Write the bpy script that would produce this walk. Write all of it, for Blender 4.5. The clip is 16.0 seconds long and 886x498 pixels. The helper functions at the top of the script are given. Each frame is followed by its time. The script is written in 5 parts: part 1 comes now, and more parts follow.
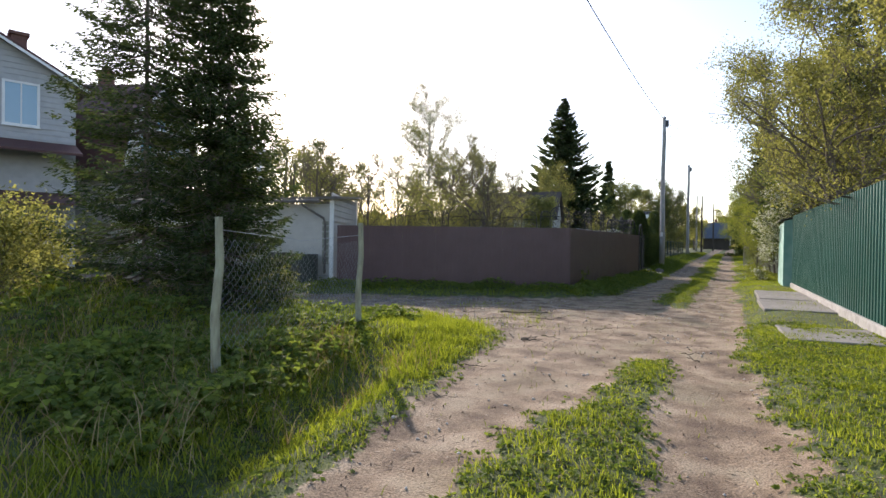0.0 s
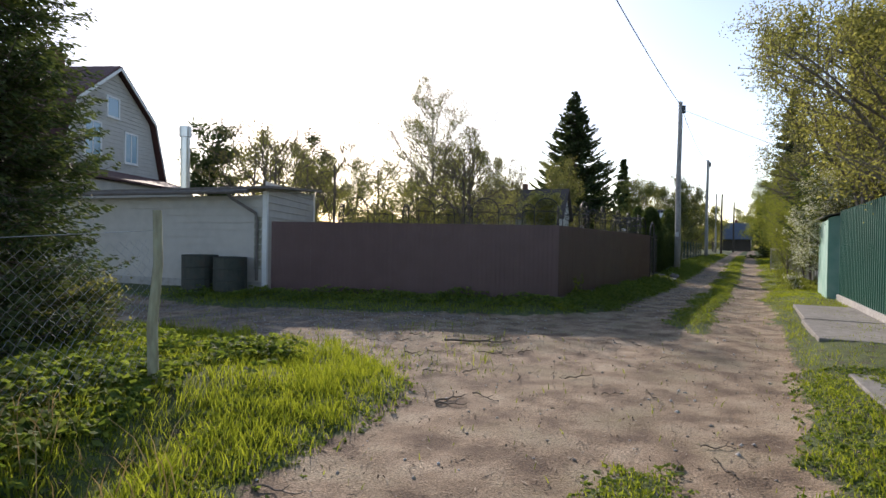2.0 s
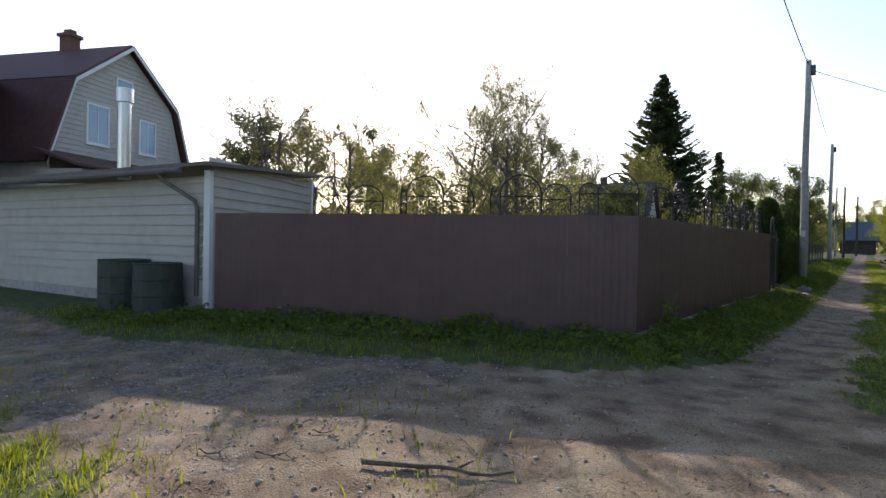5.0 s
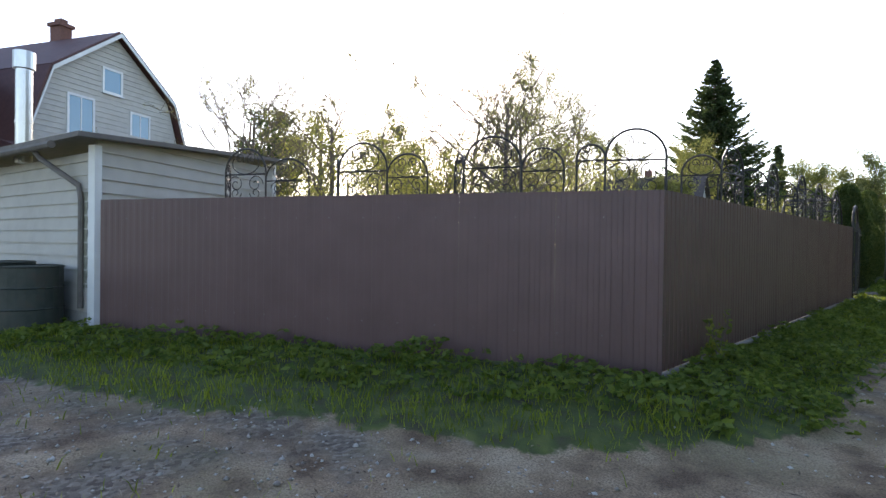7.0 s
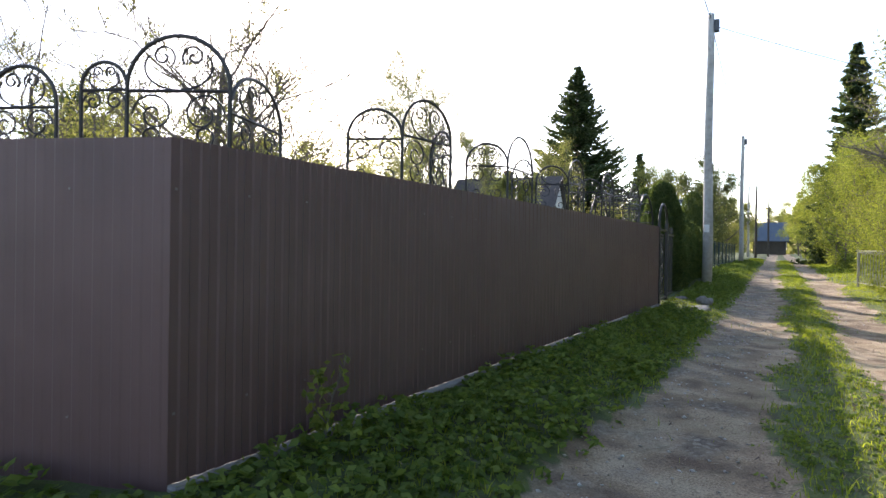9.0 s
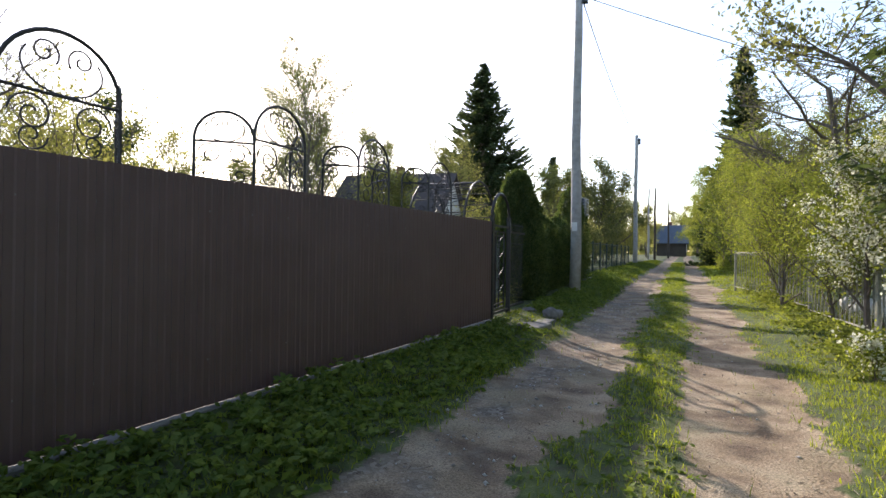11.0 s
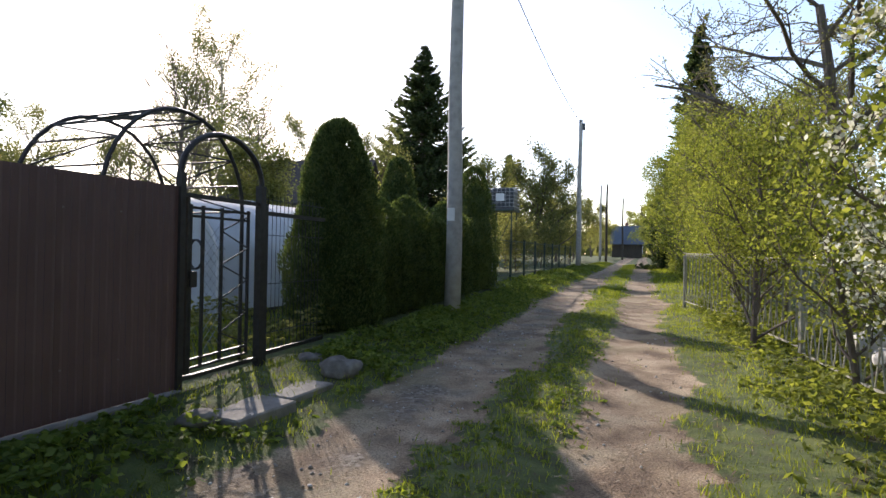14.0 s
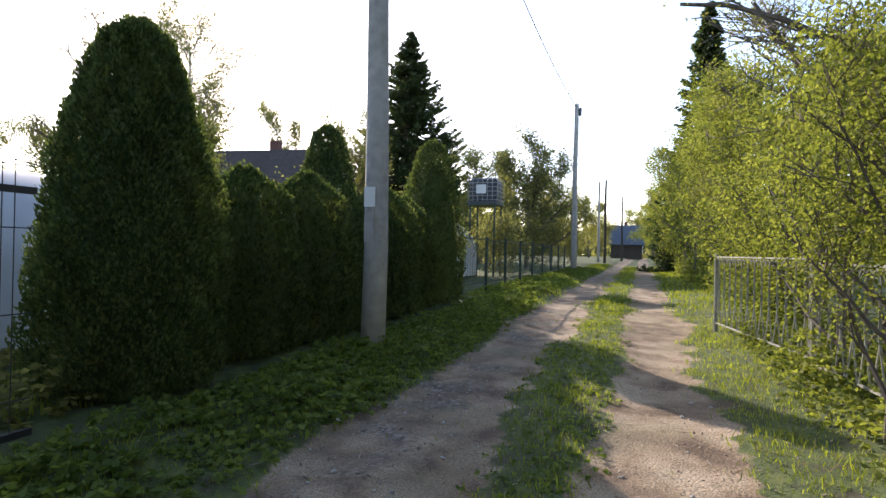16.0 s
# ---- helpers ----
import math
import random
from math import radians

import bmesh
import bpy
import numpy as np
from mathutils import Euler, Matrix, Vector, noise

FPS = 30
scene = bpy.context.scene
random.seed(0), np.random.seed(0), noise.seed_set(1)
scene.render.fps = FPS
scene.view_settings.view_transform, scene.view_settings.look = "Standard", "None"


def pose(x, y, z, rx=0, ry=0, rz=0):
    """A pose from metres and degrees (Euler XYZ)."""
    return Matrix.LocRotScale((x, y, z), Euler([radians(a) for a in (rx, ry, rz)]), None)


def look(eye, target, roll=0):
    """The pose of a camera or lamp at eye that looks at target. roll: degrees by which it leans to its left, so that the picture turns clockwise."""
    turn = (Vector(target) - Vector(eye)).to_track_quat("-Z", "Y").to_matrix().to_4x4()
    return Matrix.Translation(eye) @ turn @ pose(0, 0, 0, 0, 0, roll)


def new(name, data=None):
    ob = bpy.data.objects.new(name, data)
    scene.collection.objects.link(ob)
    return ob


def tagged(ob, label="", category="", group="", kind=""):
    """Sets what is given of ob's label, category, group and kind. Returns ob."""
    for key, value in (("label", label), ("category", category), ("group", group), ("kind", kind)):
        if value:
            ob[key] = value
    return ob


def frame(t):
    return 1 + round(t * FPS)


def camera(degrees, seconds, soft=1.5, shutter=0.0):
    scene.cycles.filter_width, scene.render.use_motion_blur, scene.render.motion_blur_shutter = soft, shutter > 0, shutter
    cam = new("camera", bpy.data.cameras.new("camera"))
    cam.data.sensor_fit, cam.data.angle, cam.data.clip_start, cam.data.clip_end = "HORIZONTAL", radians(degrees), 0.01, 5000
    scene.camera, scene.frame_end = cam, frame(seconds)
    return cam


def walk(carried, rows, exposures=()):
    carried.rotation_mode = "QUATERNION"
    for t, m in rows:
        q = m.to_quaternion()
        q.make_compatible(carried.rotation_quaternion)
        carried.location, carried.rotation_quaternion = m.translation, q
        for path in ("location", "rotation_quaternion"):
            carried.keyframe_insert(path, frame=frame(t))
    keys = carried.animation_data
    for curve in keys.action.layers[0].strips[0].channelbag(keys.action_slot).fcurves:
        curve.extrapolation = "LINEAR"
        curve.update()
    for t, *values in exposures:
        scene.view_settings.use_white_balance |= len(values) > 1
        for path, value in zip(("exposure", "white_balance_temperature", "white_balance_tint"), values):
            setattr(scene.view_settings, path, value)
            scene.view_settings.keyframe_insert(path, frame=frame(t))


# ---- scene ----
cam = camera(77.9, 16.0)
METRES, EYE, TILT, LEAN, TURN = 30.0, 1.5, 0.0, 0.0, 28.6
ROWS = [
    (0.0, 0.0, 0.0, 0.0, 0.01, -0.63, -0.83),
    (0.5, 0.0117, 0.0297, 0.0008, 0.15, -0.59, -0.84),
    (1.0, 0.0253, 0.0571, 0.001, 0.48, -0.55, -0.85),
    (1.5, 0.0387, 0.0874, 0.0013, 0.99, -0.64, -0.9),
    (2.0, 0.0498, 0.1155, 0.0011, 1.57, -0.62, -0.98),
    (2.5, 0.0605, 0.1459, 0.0009, 2.57, -0.68, -1.02),
    (3.0, 0.0694, 0.1728, 0.0015, 2.99, -0.6, -1.03),
    (3.5, 0.0749, 0.2015, 0.0018, 3.99, -0.62, -1.11),
    (4.0, 0.0787, 0.2281, 0.0019, 5.39, -0.6, -1.14),
    (4.5, 0.0813, 0.2559, 0.0021, 7.6, -0.64, -1.16),
    (7.0, 0.1092, 0.3838, -0.0014, 14.56, -0.52, -0.74),
    (7.5, 0.1256, 0.4084, -0.0012, 13.36, -0.43, -0.77),
    (8.0, 0.1464, 0.4348, -0.0007, 9.65, -0.42, -0.82),
    (8.5, 0.1664, 0.4603, -0.0006, 6.03, -0.23, -0.83),
    (9.0, 0.188, 0.4869, -0.0009, 3.47, -0.21, -0.81),
    (9.5, 0.2099, 0.5145, -0.0021, 1.5, -0.11, -0.77),
    (10.0, 0.2330, 0.5400, -0.0012, -0.92, -0.02, -0.73),
    (12.5, 0.3378, 0.6693, -0.0007, -6.08, 0.24, -0.99),
    (13.0, 0.3567, 0.6981, -0.0002, -6.59, 0.21, -1.02),
    (13.5, 0.374, 0.7273, -0.0002, -6.95, 0.24, -1.05),
    (14.0, 0.3892, 0.7572, -0.0003, -7.75, 0.23, -1.12),
    (14.5, 0.4001, 0.7869, 0.0004, -7.94, 0.3, -1.18),
    (15.0, 0.4133, 0.8162, 0.0011, -8.19, 0.24, -1.21),
    (15.5, 0.4255, 0.8446, 0.0013, -8.06, 0.3, -1.18),
    (16.0, 0.441, 0.8746, 0.0012, -7.92, 0.27, -1.17),
]
EXPOSURES = [(0.0, 0.98, 6750, 19), (1.5, 0.78, 6750, 19), (3.5, 0.42, 6750, 19), (4.5, 0.55, 6750, 19), (7.0, 1.6, 6750, 17), (9.0, 1.75, 6750, 17), (10.0, 1.6, 6750, 17), (12.5, 1.14, 6750, 19), (14.5, 1.16, 6750, 19), (16.0, 1.38, 6750, 19)]
SKY_STRENGTH, SUN_STRENGTH = 0.15, 3.4
walk(cam, [(t, pose(0, 0, EYE, TILT, LEAN, TURN) @ pose(METRES * x, METRES * y, METRES * z, 90 + pitch, roll, yaw)) for t, x, y, z, yaw, pitch, roll in ROWS], EXPOSURES)

# ---- world, sun ----
SUN_LEFT, SUN_UP = 43.5, 24.0
world = bpy.data.worlds.new("World")
scene.world = world
world.use_nodes = True
wn = world.node_tree
sky = wn.nodes.new("ShaderNodeTexSky")
sky.sky_type = "NISHITA"
sky.sun_disc = False
sky.sun_elevation, sky.sun_rotation = radians(SUN_UP), radians(-SUN_LEFT)
sky.air_density, sky.dust_density, sky.ozone_density = 1.0, 0.7, 1.2
wn.links.new(sky.outputs[0], wn.nodes["Background"].inputs[0])
wn.nodes["Background"].inputs[1].default_value = SKY_STRENGTH
SUN_DIR = Vector((-math.sin(radians(SUN_LEFT)) * math.cos(radians(SUN_UP)), math.cos(radians(SUN_LEFT)) * math.cos(radians(SUN_UP)), math.sin(radians(SUN_UP))))
sun = new("sun", bpy.data.lights.new("sun", "SUN"))
sun.data.energy, sun.data.angle, sun.data.color = SUN_STRENGTH, radians(0.6), (1.0, 0.93, 0.82)
sun.matrix_world = look((0, 0, 0), -SUN_DIR)


# ---- materials ----
def material(name, stops, scale=6.0, detail=6.0, rough=0.8, metal=0.0, bump=0.0, bump_scale=60.0, island=0.0, big=0.7, translucent=None, stretch=(1, 1, 1)):
    """Colour from noise at two scales through a ramp, bump, and some change from piece to piece."""
    m = bpy.data.materials.new(name)
    m.use_nodes = True
    nt = m.node_tree
    N, L = nt.nodes, nt.links.new
    b = N["Principled BSDF"]
    b.inputs["Roughness"].default_value, b.inputs["Metallic"].default_value = rough, metal
    b.inputs["Specular IOR Level"].default_value = 0.15 if translucent and not bump and island else 0.5
    co = N.new("ShaderNodeTexCoord")
    mp = N.new("ShaderNodeMapping")
    mp.inputs["Scale"].default_value = stretch
    L(co.outputs["Object"], mp.inputs[0])
    n1, n2 = N.new("ShaderNodeTexNoise"), N.new("ShaderNodeTexNoise")
    n1.inputs["Scale"].default_value, n1.inputs["Detail"].default_value = scale, detail
    n2.inputs["Scale"].default_value, n2.inputs["Detail"].default_value = big, 3
    L(mp.outputs[0], n1.inputs["Vector"]), L(mp.outputs[0], n2.inputs["Vector"])
    mix = N.new("ShaderNodeMath")
    mix.operation = "MULTIPLY_ADD"
    mix.inputs[1].default_value = 0.6
    L(n1.outputs[0], mix.inputs[0])
    half = N.new("ShaderNodeMath")
    half.operation = "MULTIPLY"
    half.inputs[1].default_value = 0.4
    L(n2.outputs[0], half.inputs[0]), L(half.outputs[0], mix.inputs[2])
    fac = mix.outputs[0]
    if island:
        ge, oi = N.new("ShaderNodeNewGeometry"), N.new("ShaderNodeObjectInfo")
        s = N.new("ShaderNodeMath")
        s.operation = "ADD"
        L(ge.outputs["Random Per Island"], s.inputs[0]), L(oi.outputs["Random"], s.inputs[1])
        f = N.new("ShaderNodeMath")
        f.operation = "FRACT"
        L(s.outputs[0], f.inputs[0])
        a = N.new("ShaderNodeMath")
        a.operation = "MULTIPLY_ADD"
        a.inputs[1].default_value = island
        L(f.outputs[0], a.inputs[0])
        off = N.new("ShaderNodeMath")
        off.operation = "SUBTRACT"
        off.inputs[1].default_value = island / 2
        L(fac, off.inputs[0]), L(off.outputs[0], a.inputs[2])
        fac = a.outputs[0]
    ramp = N.new("ShaderNodeValToRGB")
    el = ramp.color_ramp.elements
    for i, c in enumerate(stops):
        p = 0.3 + 0.4 * i / max(1, len(stops) - 1)
        e = el[i] if i < 2 else el.new(p)
        e.position, e.color = p, (*c, 1)
    L(fac, ramp.inputs[0])
    L(ramp.outputs[0], b.inputs["Base Color"])
    if bump:
        nb = N.new("ShaderNodeTexNoise")
        nb.inputs["Scale"].default_value, nb.inputs["Detail"].default_value = bump_scale, 4
        L(mp.outputs[0], nb.inputs["Vector"])
        bp = N.new("ShaderNodeBump")
        bp.inputs["Strength"].default_value, bp.inputs["Distance"].default_value = bump, 0.02
        L(nb.outputs[0], bp.inputs["Height"]), L(bp.outputs[0], b.inputs["Normal"])
    if translucent:
        tr, ms = N.new("ShaderNodeBsdfTranslucent"), N.new("ShaderNodeMixShader")
        tint = N.new("ShaderNodeMixRGB")
        tint.blend_type = "MULTIPLY"
        tint.inputs[0].default_value = 1.0
        tint.inputs[2].default_value = (*translucent[1], 1)
        L(ramp.outputs[0], tint.inputs[1]), L(tint.outputs[0], tr.inputs[0])
        ms.inputs[0].default_value = translucent[0]
        L(b.outputs[0], ms.inputs[1]), L(tr.outputs[0], ms.inputs[2])
        L(ms.outputs[0], N["Material Output"].inputs[0])
    return m


def leafy(name, dark, light, t=0.45, tint=(1.6, 1.5, 0.7), island=0.5, rough=0.7):
    mid = tuple((a + b) / 2 for a, b in zip(dark, light))
    return material(name, [dark, mid, light], scale=3.0, rough=rough, island=island, translucent=(t, tint))


M_GRASS = leafy("grass_blade", (0.10, 0.14, 0.02), (0.26, 0.31, 0.05), 0.55)
M_DRY = leafy("dry_grass", (0.2, 0.15, 0.07), (0.34, 0.28, 0.15), 0.3, (1.2, 1.1, 0.8))
M_WEED = leafy("weed_leaf", (0.075, 0.12, 0.028), (0.175, 0.23, 0.062), 0.5)
M_SPRING = leafy("young_leaf", (0.13, 0.145, 0.05), (0.27, 0.28, 0.11), 0.6, (1.4, 1.3, 0.8))
M_HEDGE = leafy("hedge_leaf", (0.105, 0.137, 0.032), (0.235, 0.262, 0.07), 0.55, (1.4, 1.35, 0.7))
M_OLIVE = leafy("olive_leaf", (0.095, 0.11, 0.045), (0.21, 0.225, 0.10), 0.58, (1.4, 1.3, 0.8))
M_BLOSSOM = leafy("blossom", (0.55, 0.55, 0.45), (0.8, 0.8, 0.7), 0.4, (1, 1, 0.9))
M_NEEDLE = leafy("spruce_needle", (0.034, 0.054, 0.026), (0.085, 0.112, 0.055), 0.45, (1.3, 1.3, 0.7))
M_NEEDLE_TIP = leafy("young_spruce_needle", (0.04, 0.065, 0.02), (0.10, 0.125, 0.045), 0.35, (1.3, 1.3, 0.7))
M_THUJA = leafy("thuja_scale_leaf", (0.045, 0.072, 0.028), (0.12, 0.15, 0.062), 0.48, (1.4, 1.4, 0.7))
M_BARK = material("bark", [(0.07, 0.055, 0.042), (0.15, 0.125, 0.1), (0.22, 0.19, 0.155)], 14, rough=0.95, bump=0.8, bump_scale=40, stretch=(1, 1, 0.25))
M_BIRCH = material("birch_bark", [(0.12, 0.11, 0.1), (0.5, 0.48, 0.45), (0.65, 0.63, 0.6)], 5, rough=0.9, stretch=(0.4, 0.4, 2))
M_TWIG = material("twig", [(0.07, 0.055, 0.045), (0.16, 0.13, 0.11)], 9, rough=0.9)
M_FENCE = material("maroon_coated_steel", [(0.088, 0.047, 0.046), (0.106, 0.057, 0.056), (0.122, 0.068, 0.066)], 2.2, rough=0.5, bump=0.03, bump_scale=9, big=0.9)
M_SCREW = material("dull_screw_head", [(0.14, 0.11, 0.11), (0.22, 0.19, 0.18)], 30, rough=0.6, metal=0.3)
M_GREEN = material("green_coated_steel", [(0.008, 0.085, 0.06), (0.012, 0.11, 0.08)], 2.5, rough=0.4, bump=0.03, bump_scale=9)
M_PALEGREEN = material("faded_green_paint", [(0.16, 0.33, 0.27), (0.24, 0.42, 0.35), (0.34, 0.48, 0.42)], 3, rough=0.7, bump=0.1)
M_IRON = material("black_wrought_iron", [(0.022, 0.021, 0.022), (0.05, 0.047, 0.045)], 20, rough=0.5, metal=0.4, bump=0.15, bump_scale=90)
M_GREENIRON = material("dark_green_painted_iron", [(0.012, 0.03, 0.022), (0.03, 0.06, 0.045)], 15, rough=0.5, bump=0.1)
M_OLDPAINT = material("weathered_pale_fence_paint", [(0.13, 0.12, 0.09), (0.25, 0.245, 0.19), (0.36, 0.35, 0.29)], 14, rough=0.8, bump=0.3)
M_CONC = material("weathered_concrete", [(0.24, 0.23, 0.21), (0.36, 0.345, 0.32), (0.45, 0.43, 0.4)], 7, rough=0.92, bump=0.4, bump_scale=50)
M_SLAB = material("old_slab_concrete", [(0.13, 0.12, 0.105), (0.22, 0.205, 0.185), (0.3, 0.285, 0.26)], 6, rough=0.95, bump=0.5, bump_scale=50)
M_STONE = material("boulder_stone", [(0.07, 0.062, 0.055), (0.15, 0.138, 0.125), (0.27, 0.255, 0.235)], 9, rough=0.95, bump=1.0, bump_scale=16)
M_WHITESTONE = material("pale_stone", [(0.4, 0.39, 0.37), (0.6, 0.59, 0.57)], 6, rough=0.9, bump=0.4, bump_scale=30)
M_POSTWOOD = material("lichened_post_wood", [(0.16, 0.13, 0.09), (0.30, 0.29, 0.2), (0.42, 0.44, 0.31)], 16, rough=0.95, bump=0.6, bump_scale=40, stretch=(1, 1, 0.3))
M_DARKWOOD = material("tarred_wood", [(0.03, 0.025, 0.02), (0.08, 0.065, 0.05)], 10, rough=0.9, bump=0.4, stretch=(1, 1, 0.2))
M_STICK = material("dead_wood", [(0.08, 0.06, 0.045), (0.2, 0.16, 0.12)], 14, rough=0.95, bump=0.5)
M_SIDING = material("cream_vinyl_siding", [(0.38, 0.355, 0.315), (0.45, 0.425, 0.38), (0.50, 0.475, 0.425)], 3, rough=0.6, big=0.4)
M_WHITE = material("white_trim", [(0.66, 0.66, 0.64), (0.78, 0.78, 0.77)], 4, rough=0.5)
M_GREYWALL = material("grey_wooden_siding", [(0.34, 0.34, 0.34), (0.44, 0.44, 0.44)], 4, rough=0.8, big=0.5)
M_ROOF = material("maroon_roofing", [(0.06, 0.022, 0.02), (0.105, 0.042, 0.036)], 5, rough=0.65, bump=0.2)
M_GREYROOF = material("brown_metal_roofing", [(0.10, 0.085, 0.075), (0.17, 0.15, 0.135)], 6, rough=0.6, bump=0.2)
M_OLDROOF = material("dark_felt_roofing", [(0.045, 0.036, 0.032), (0.085, 0.068, 0.06)], 4, rough=0.95, bump=0.3)
M_BLUEROOF = material("slate_blue_roofing", [(0.055, 0.075, 0.10), (0.085, 0.11, 0.14)], 5, rough=0.6)
M_BRICK = material("red_chimney_brick", [(0.11, 0.055, 0.045), (0.18, 0.09, 0.07)], 9, rough=0.9, bump=0.4)
M_STEEL = material("stainless_flue", [(0.55, 0.54, 0.52), (0.68, 0.67, 0.65)], 5, rough=0.28, metal=1.0)
M_BARREL = material("dull_green_drum_paint", [(0.024, 0.032, 0.026), (0.045, 0.052, 0.042), (0.07, 0.05, 0.036)], 6, rough=0.6, bump=0.2)
M_POLY = material("greenhouse_polycarbonate", [(0.58, 0.62, 0.64), (0.7, 0.74, 0.76)], 3, rough=0.25, translucent=(0.45, (1, 1, 1)))
M_TANK = material("dark_tank_plastic", [(0.02, 0.024, 0.03), (0.045, 0.05, 0.06)], 4, rough=0.4)
M_WIRE = material("cable_sheath", [(0.03, 0.03, 0.03), (0.06, 0.06, 0.06)], 8, rough=0.6)
M_GALV = material("galvanised_wire", [(0.25, 0.26, 0.26), (0.42, 0.43, 0.43)], 30, rough=0.45, metal=0.7)
M_BLUE = material("blue_plastic", [(0.03, 0.08, 0.24), (0.05, 0.12, 0.32)], 5, rough=0.4)
M_LITTER = material("dead_leaf", [(0.07, 0.045, 0.03), (0.16, 0.11, 0.07), (0.3, 0.24, 0.17)], 8, rough=0.9, island=0.7)
M_PEBBLE = material("pebble", [(0.24, 0.21, 0.18), (0.36, 0.33, 0.29), (0.48, 0.46, 0.43)], 8, rough=0.9, island=0.6)


def glass_material():
    m = bpy.data.materials.new("sky_tinted_glass")
    m.use_nodes = True
    b = m.node_tree.nodes["Principled BSDF"]
    # Blue base colour paints in the reflected sky; the gloss adds the rest.
    b.inputs["Base Color"].default_value = (0.16, 0.30, 0.40, 1)
    b.inputs["Roughness"].default_value = 0.06
    b.inputs["Specular IOR Level"].default_value = 1.0
    return m


M_GLASS = glass_material()


def ground_material():
    m = bpy.data.materials.new("lane_ground")
    m.use_nodes = True
    nt = m.node_tree
    N, L = nt.nodes, nt.links.new
    b = N["Principled BSDF"]
    b.inputs["Roughness"].default_value = 0.95
    co = N.new("ShaderNodeTexCoord")

    def nz(scale, detail=6):
        n = N.new("ShaderNodeTexNoise")
        n.inputs["Scale"].default_value, n.inputs["Detail"].default_value = scale, detail
        L(co.outputs["Object"], n.inputs["Vector"])
        return n.outputs[0]

    def ramp(fac, stops):
        r = N.new("ShaderNodeValToRGB")
        for i, (p, c) in enumerate(stops):
            e = r.color_ramp.elements[i] if i < 2 else r.color_ramp.elements.new(p)
            e.position, e.color = p, (*c, 1)
        L(fac, r.inputs[0])
        return r.outputs[0]

    def mixc(fac, a, c):
        x = N.new("ShaderNodeMixRGB")
        L(fac, x.inputs[0]), L(a, x.inputs[1]), L(c, x.inputs[2])
        return x.outputs[0]

    def math_(op, a, v):
        x = N.new("ShaderNodeMath")
        x.operation = op
        L(a, x.inputs[0])
        if isinstance(v, (int, float)):
            x.inputs[1].default_value = v
        else:
            L(v, x.inputs[1])
        return x.outputs[0]

    at = N.new("ShaderNodeAttribute")
    at.attribute_name = "dirt"
    gr = N.new("ShaderNodeAttribute")
    gr.attribute_name = "gravel"
    dirt = ramp(nz(2.2, 10), [(0.34, (0.13, 0.085, 0.052)), (0.48, (0.255, 0.182, 0.115)), (0.66, (0.41, 0.32, 0.22))])
    speck = ramp(nz(70, 3), [(0.36, (0.55, 0.53, 0.5)), (0.5, (0.92, 0.92, 0.92)), (0.66, (1.25, 1.25, 1.25))])
    mul = N.new("ShaderNodeMixRGB")
    mul.blend_type = "MULTIPLY"
    mul.inputs[0].default_value = 0.9
    L(dirt, mul.inputs[1]), L(speck, mul.inputs[2])
    vo = N.new("ShaderNodeTexVoronoi")
    vo.inputs["Scale"].default_value = 26
    L(co.outputs["Object"], vo.inputs["Vector"])
    stones = ramp(vo.outputs["Color"], [(0.1, (0.08, 0.06, 0.044)), (0.5, (0.15, 0.122, 0.094)), (0.9, (0.27, 0.235, 0.19))])
    patchy = ramp(math_("ADD", gr.outputs["Fac"], math_("MULTIPLY", math_("SUBTRACT", nz(1.6, 8), 0.5), 1.6)), [(0.35, (0, 0, 0)), (0.65, (1, 1, 1))])
    track0 = mixc(patchy, mul.outputs[0], stones)
    moss = ramp(nz(1.1, 9), [(0.5, (0, 0, 0)), (0.72, (0.55, 0.55, 0.55))])
    mosscol = ramp(nz(25, 4), [(0.35, (0.09, 0.075, 0.04)), (0.65, (0.17, 0.16, 0.07))])
    track = mixc(moss, track0, mosscol)
    turf = ramp(nz(5, 8), [(0.3, (0.055, 0.05, 0.025)), (0.5, (0.06, 0.085, 0.02)), (0.7, (0.11, 0.13, 0.03))])
    edge = math_("ADD", at.outputs["Fac"], math_("MULTIPLY", math_("SUBTRACT", nz(7, 6), 0.5), 0.9))
    cut = ramp(edge, [(0.42, (0, 0, 0)), (0.58, (1, 1, 1))])
    L(mixc(cut, turf, track), b.inputs["Base Color"])
    bp = N.new("ShaderNodeBump")
    bp.inputs["Strength"].default_value, bp.inputs["Distance"].default_value = 0.8, 0.025
    h = math_("ADD", math_("MULTIPLY", nz(60, 4), 0.8), math_("ADD", nz(3.2, 9), math_("MULTIPLY", vo.outputs["Distance"], -0.15)))
    L(h, bp.inputs["Height"]), L(bp.outputs[0], b.inputs["Normal"])
    return m


M_GROUND = ground_material()


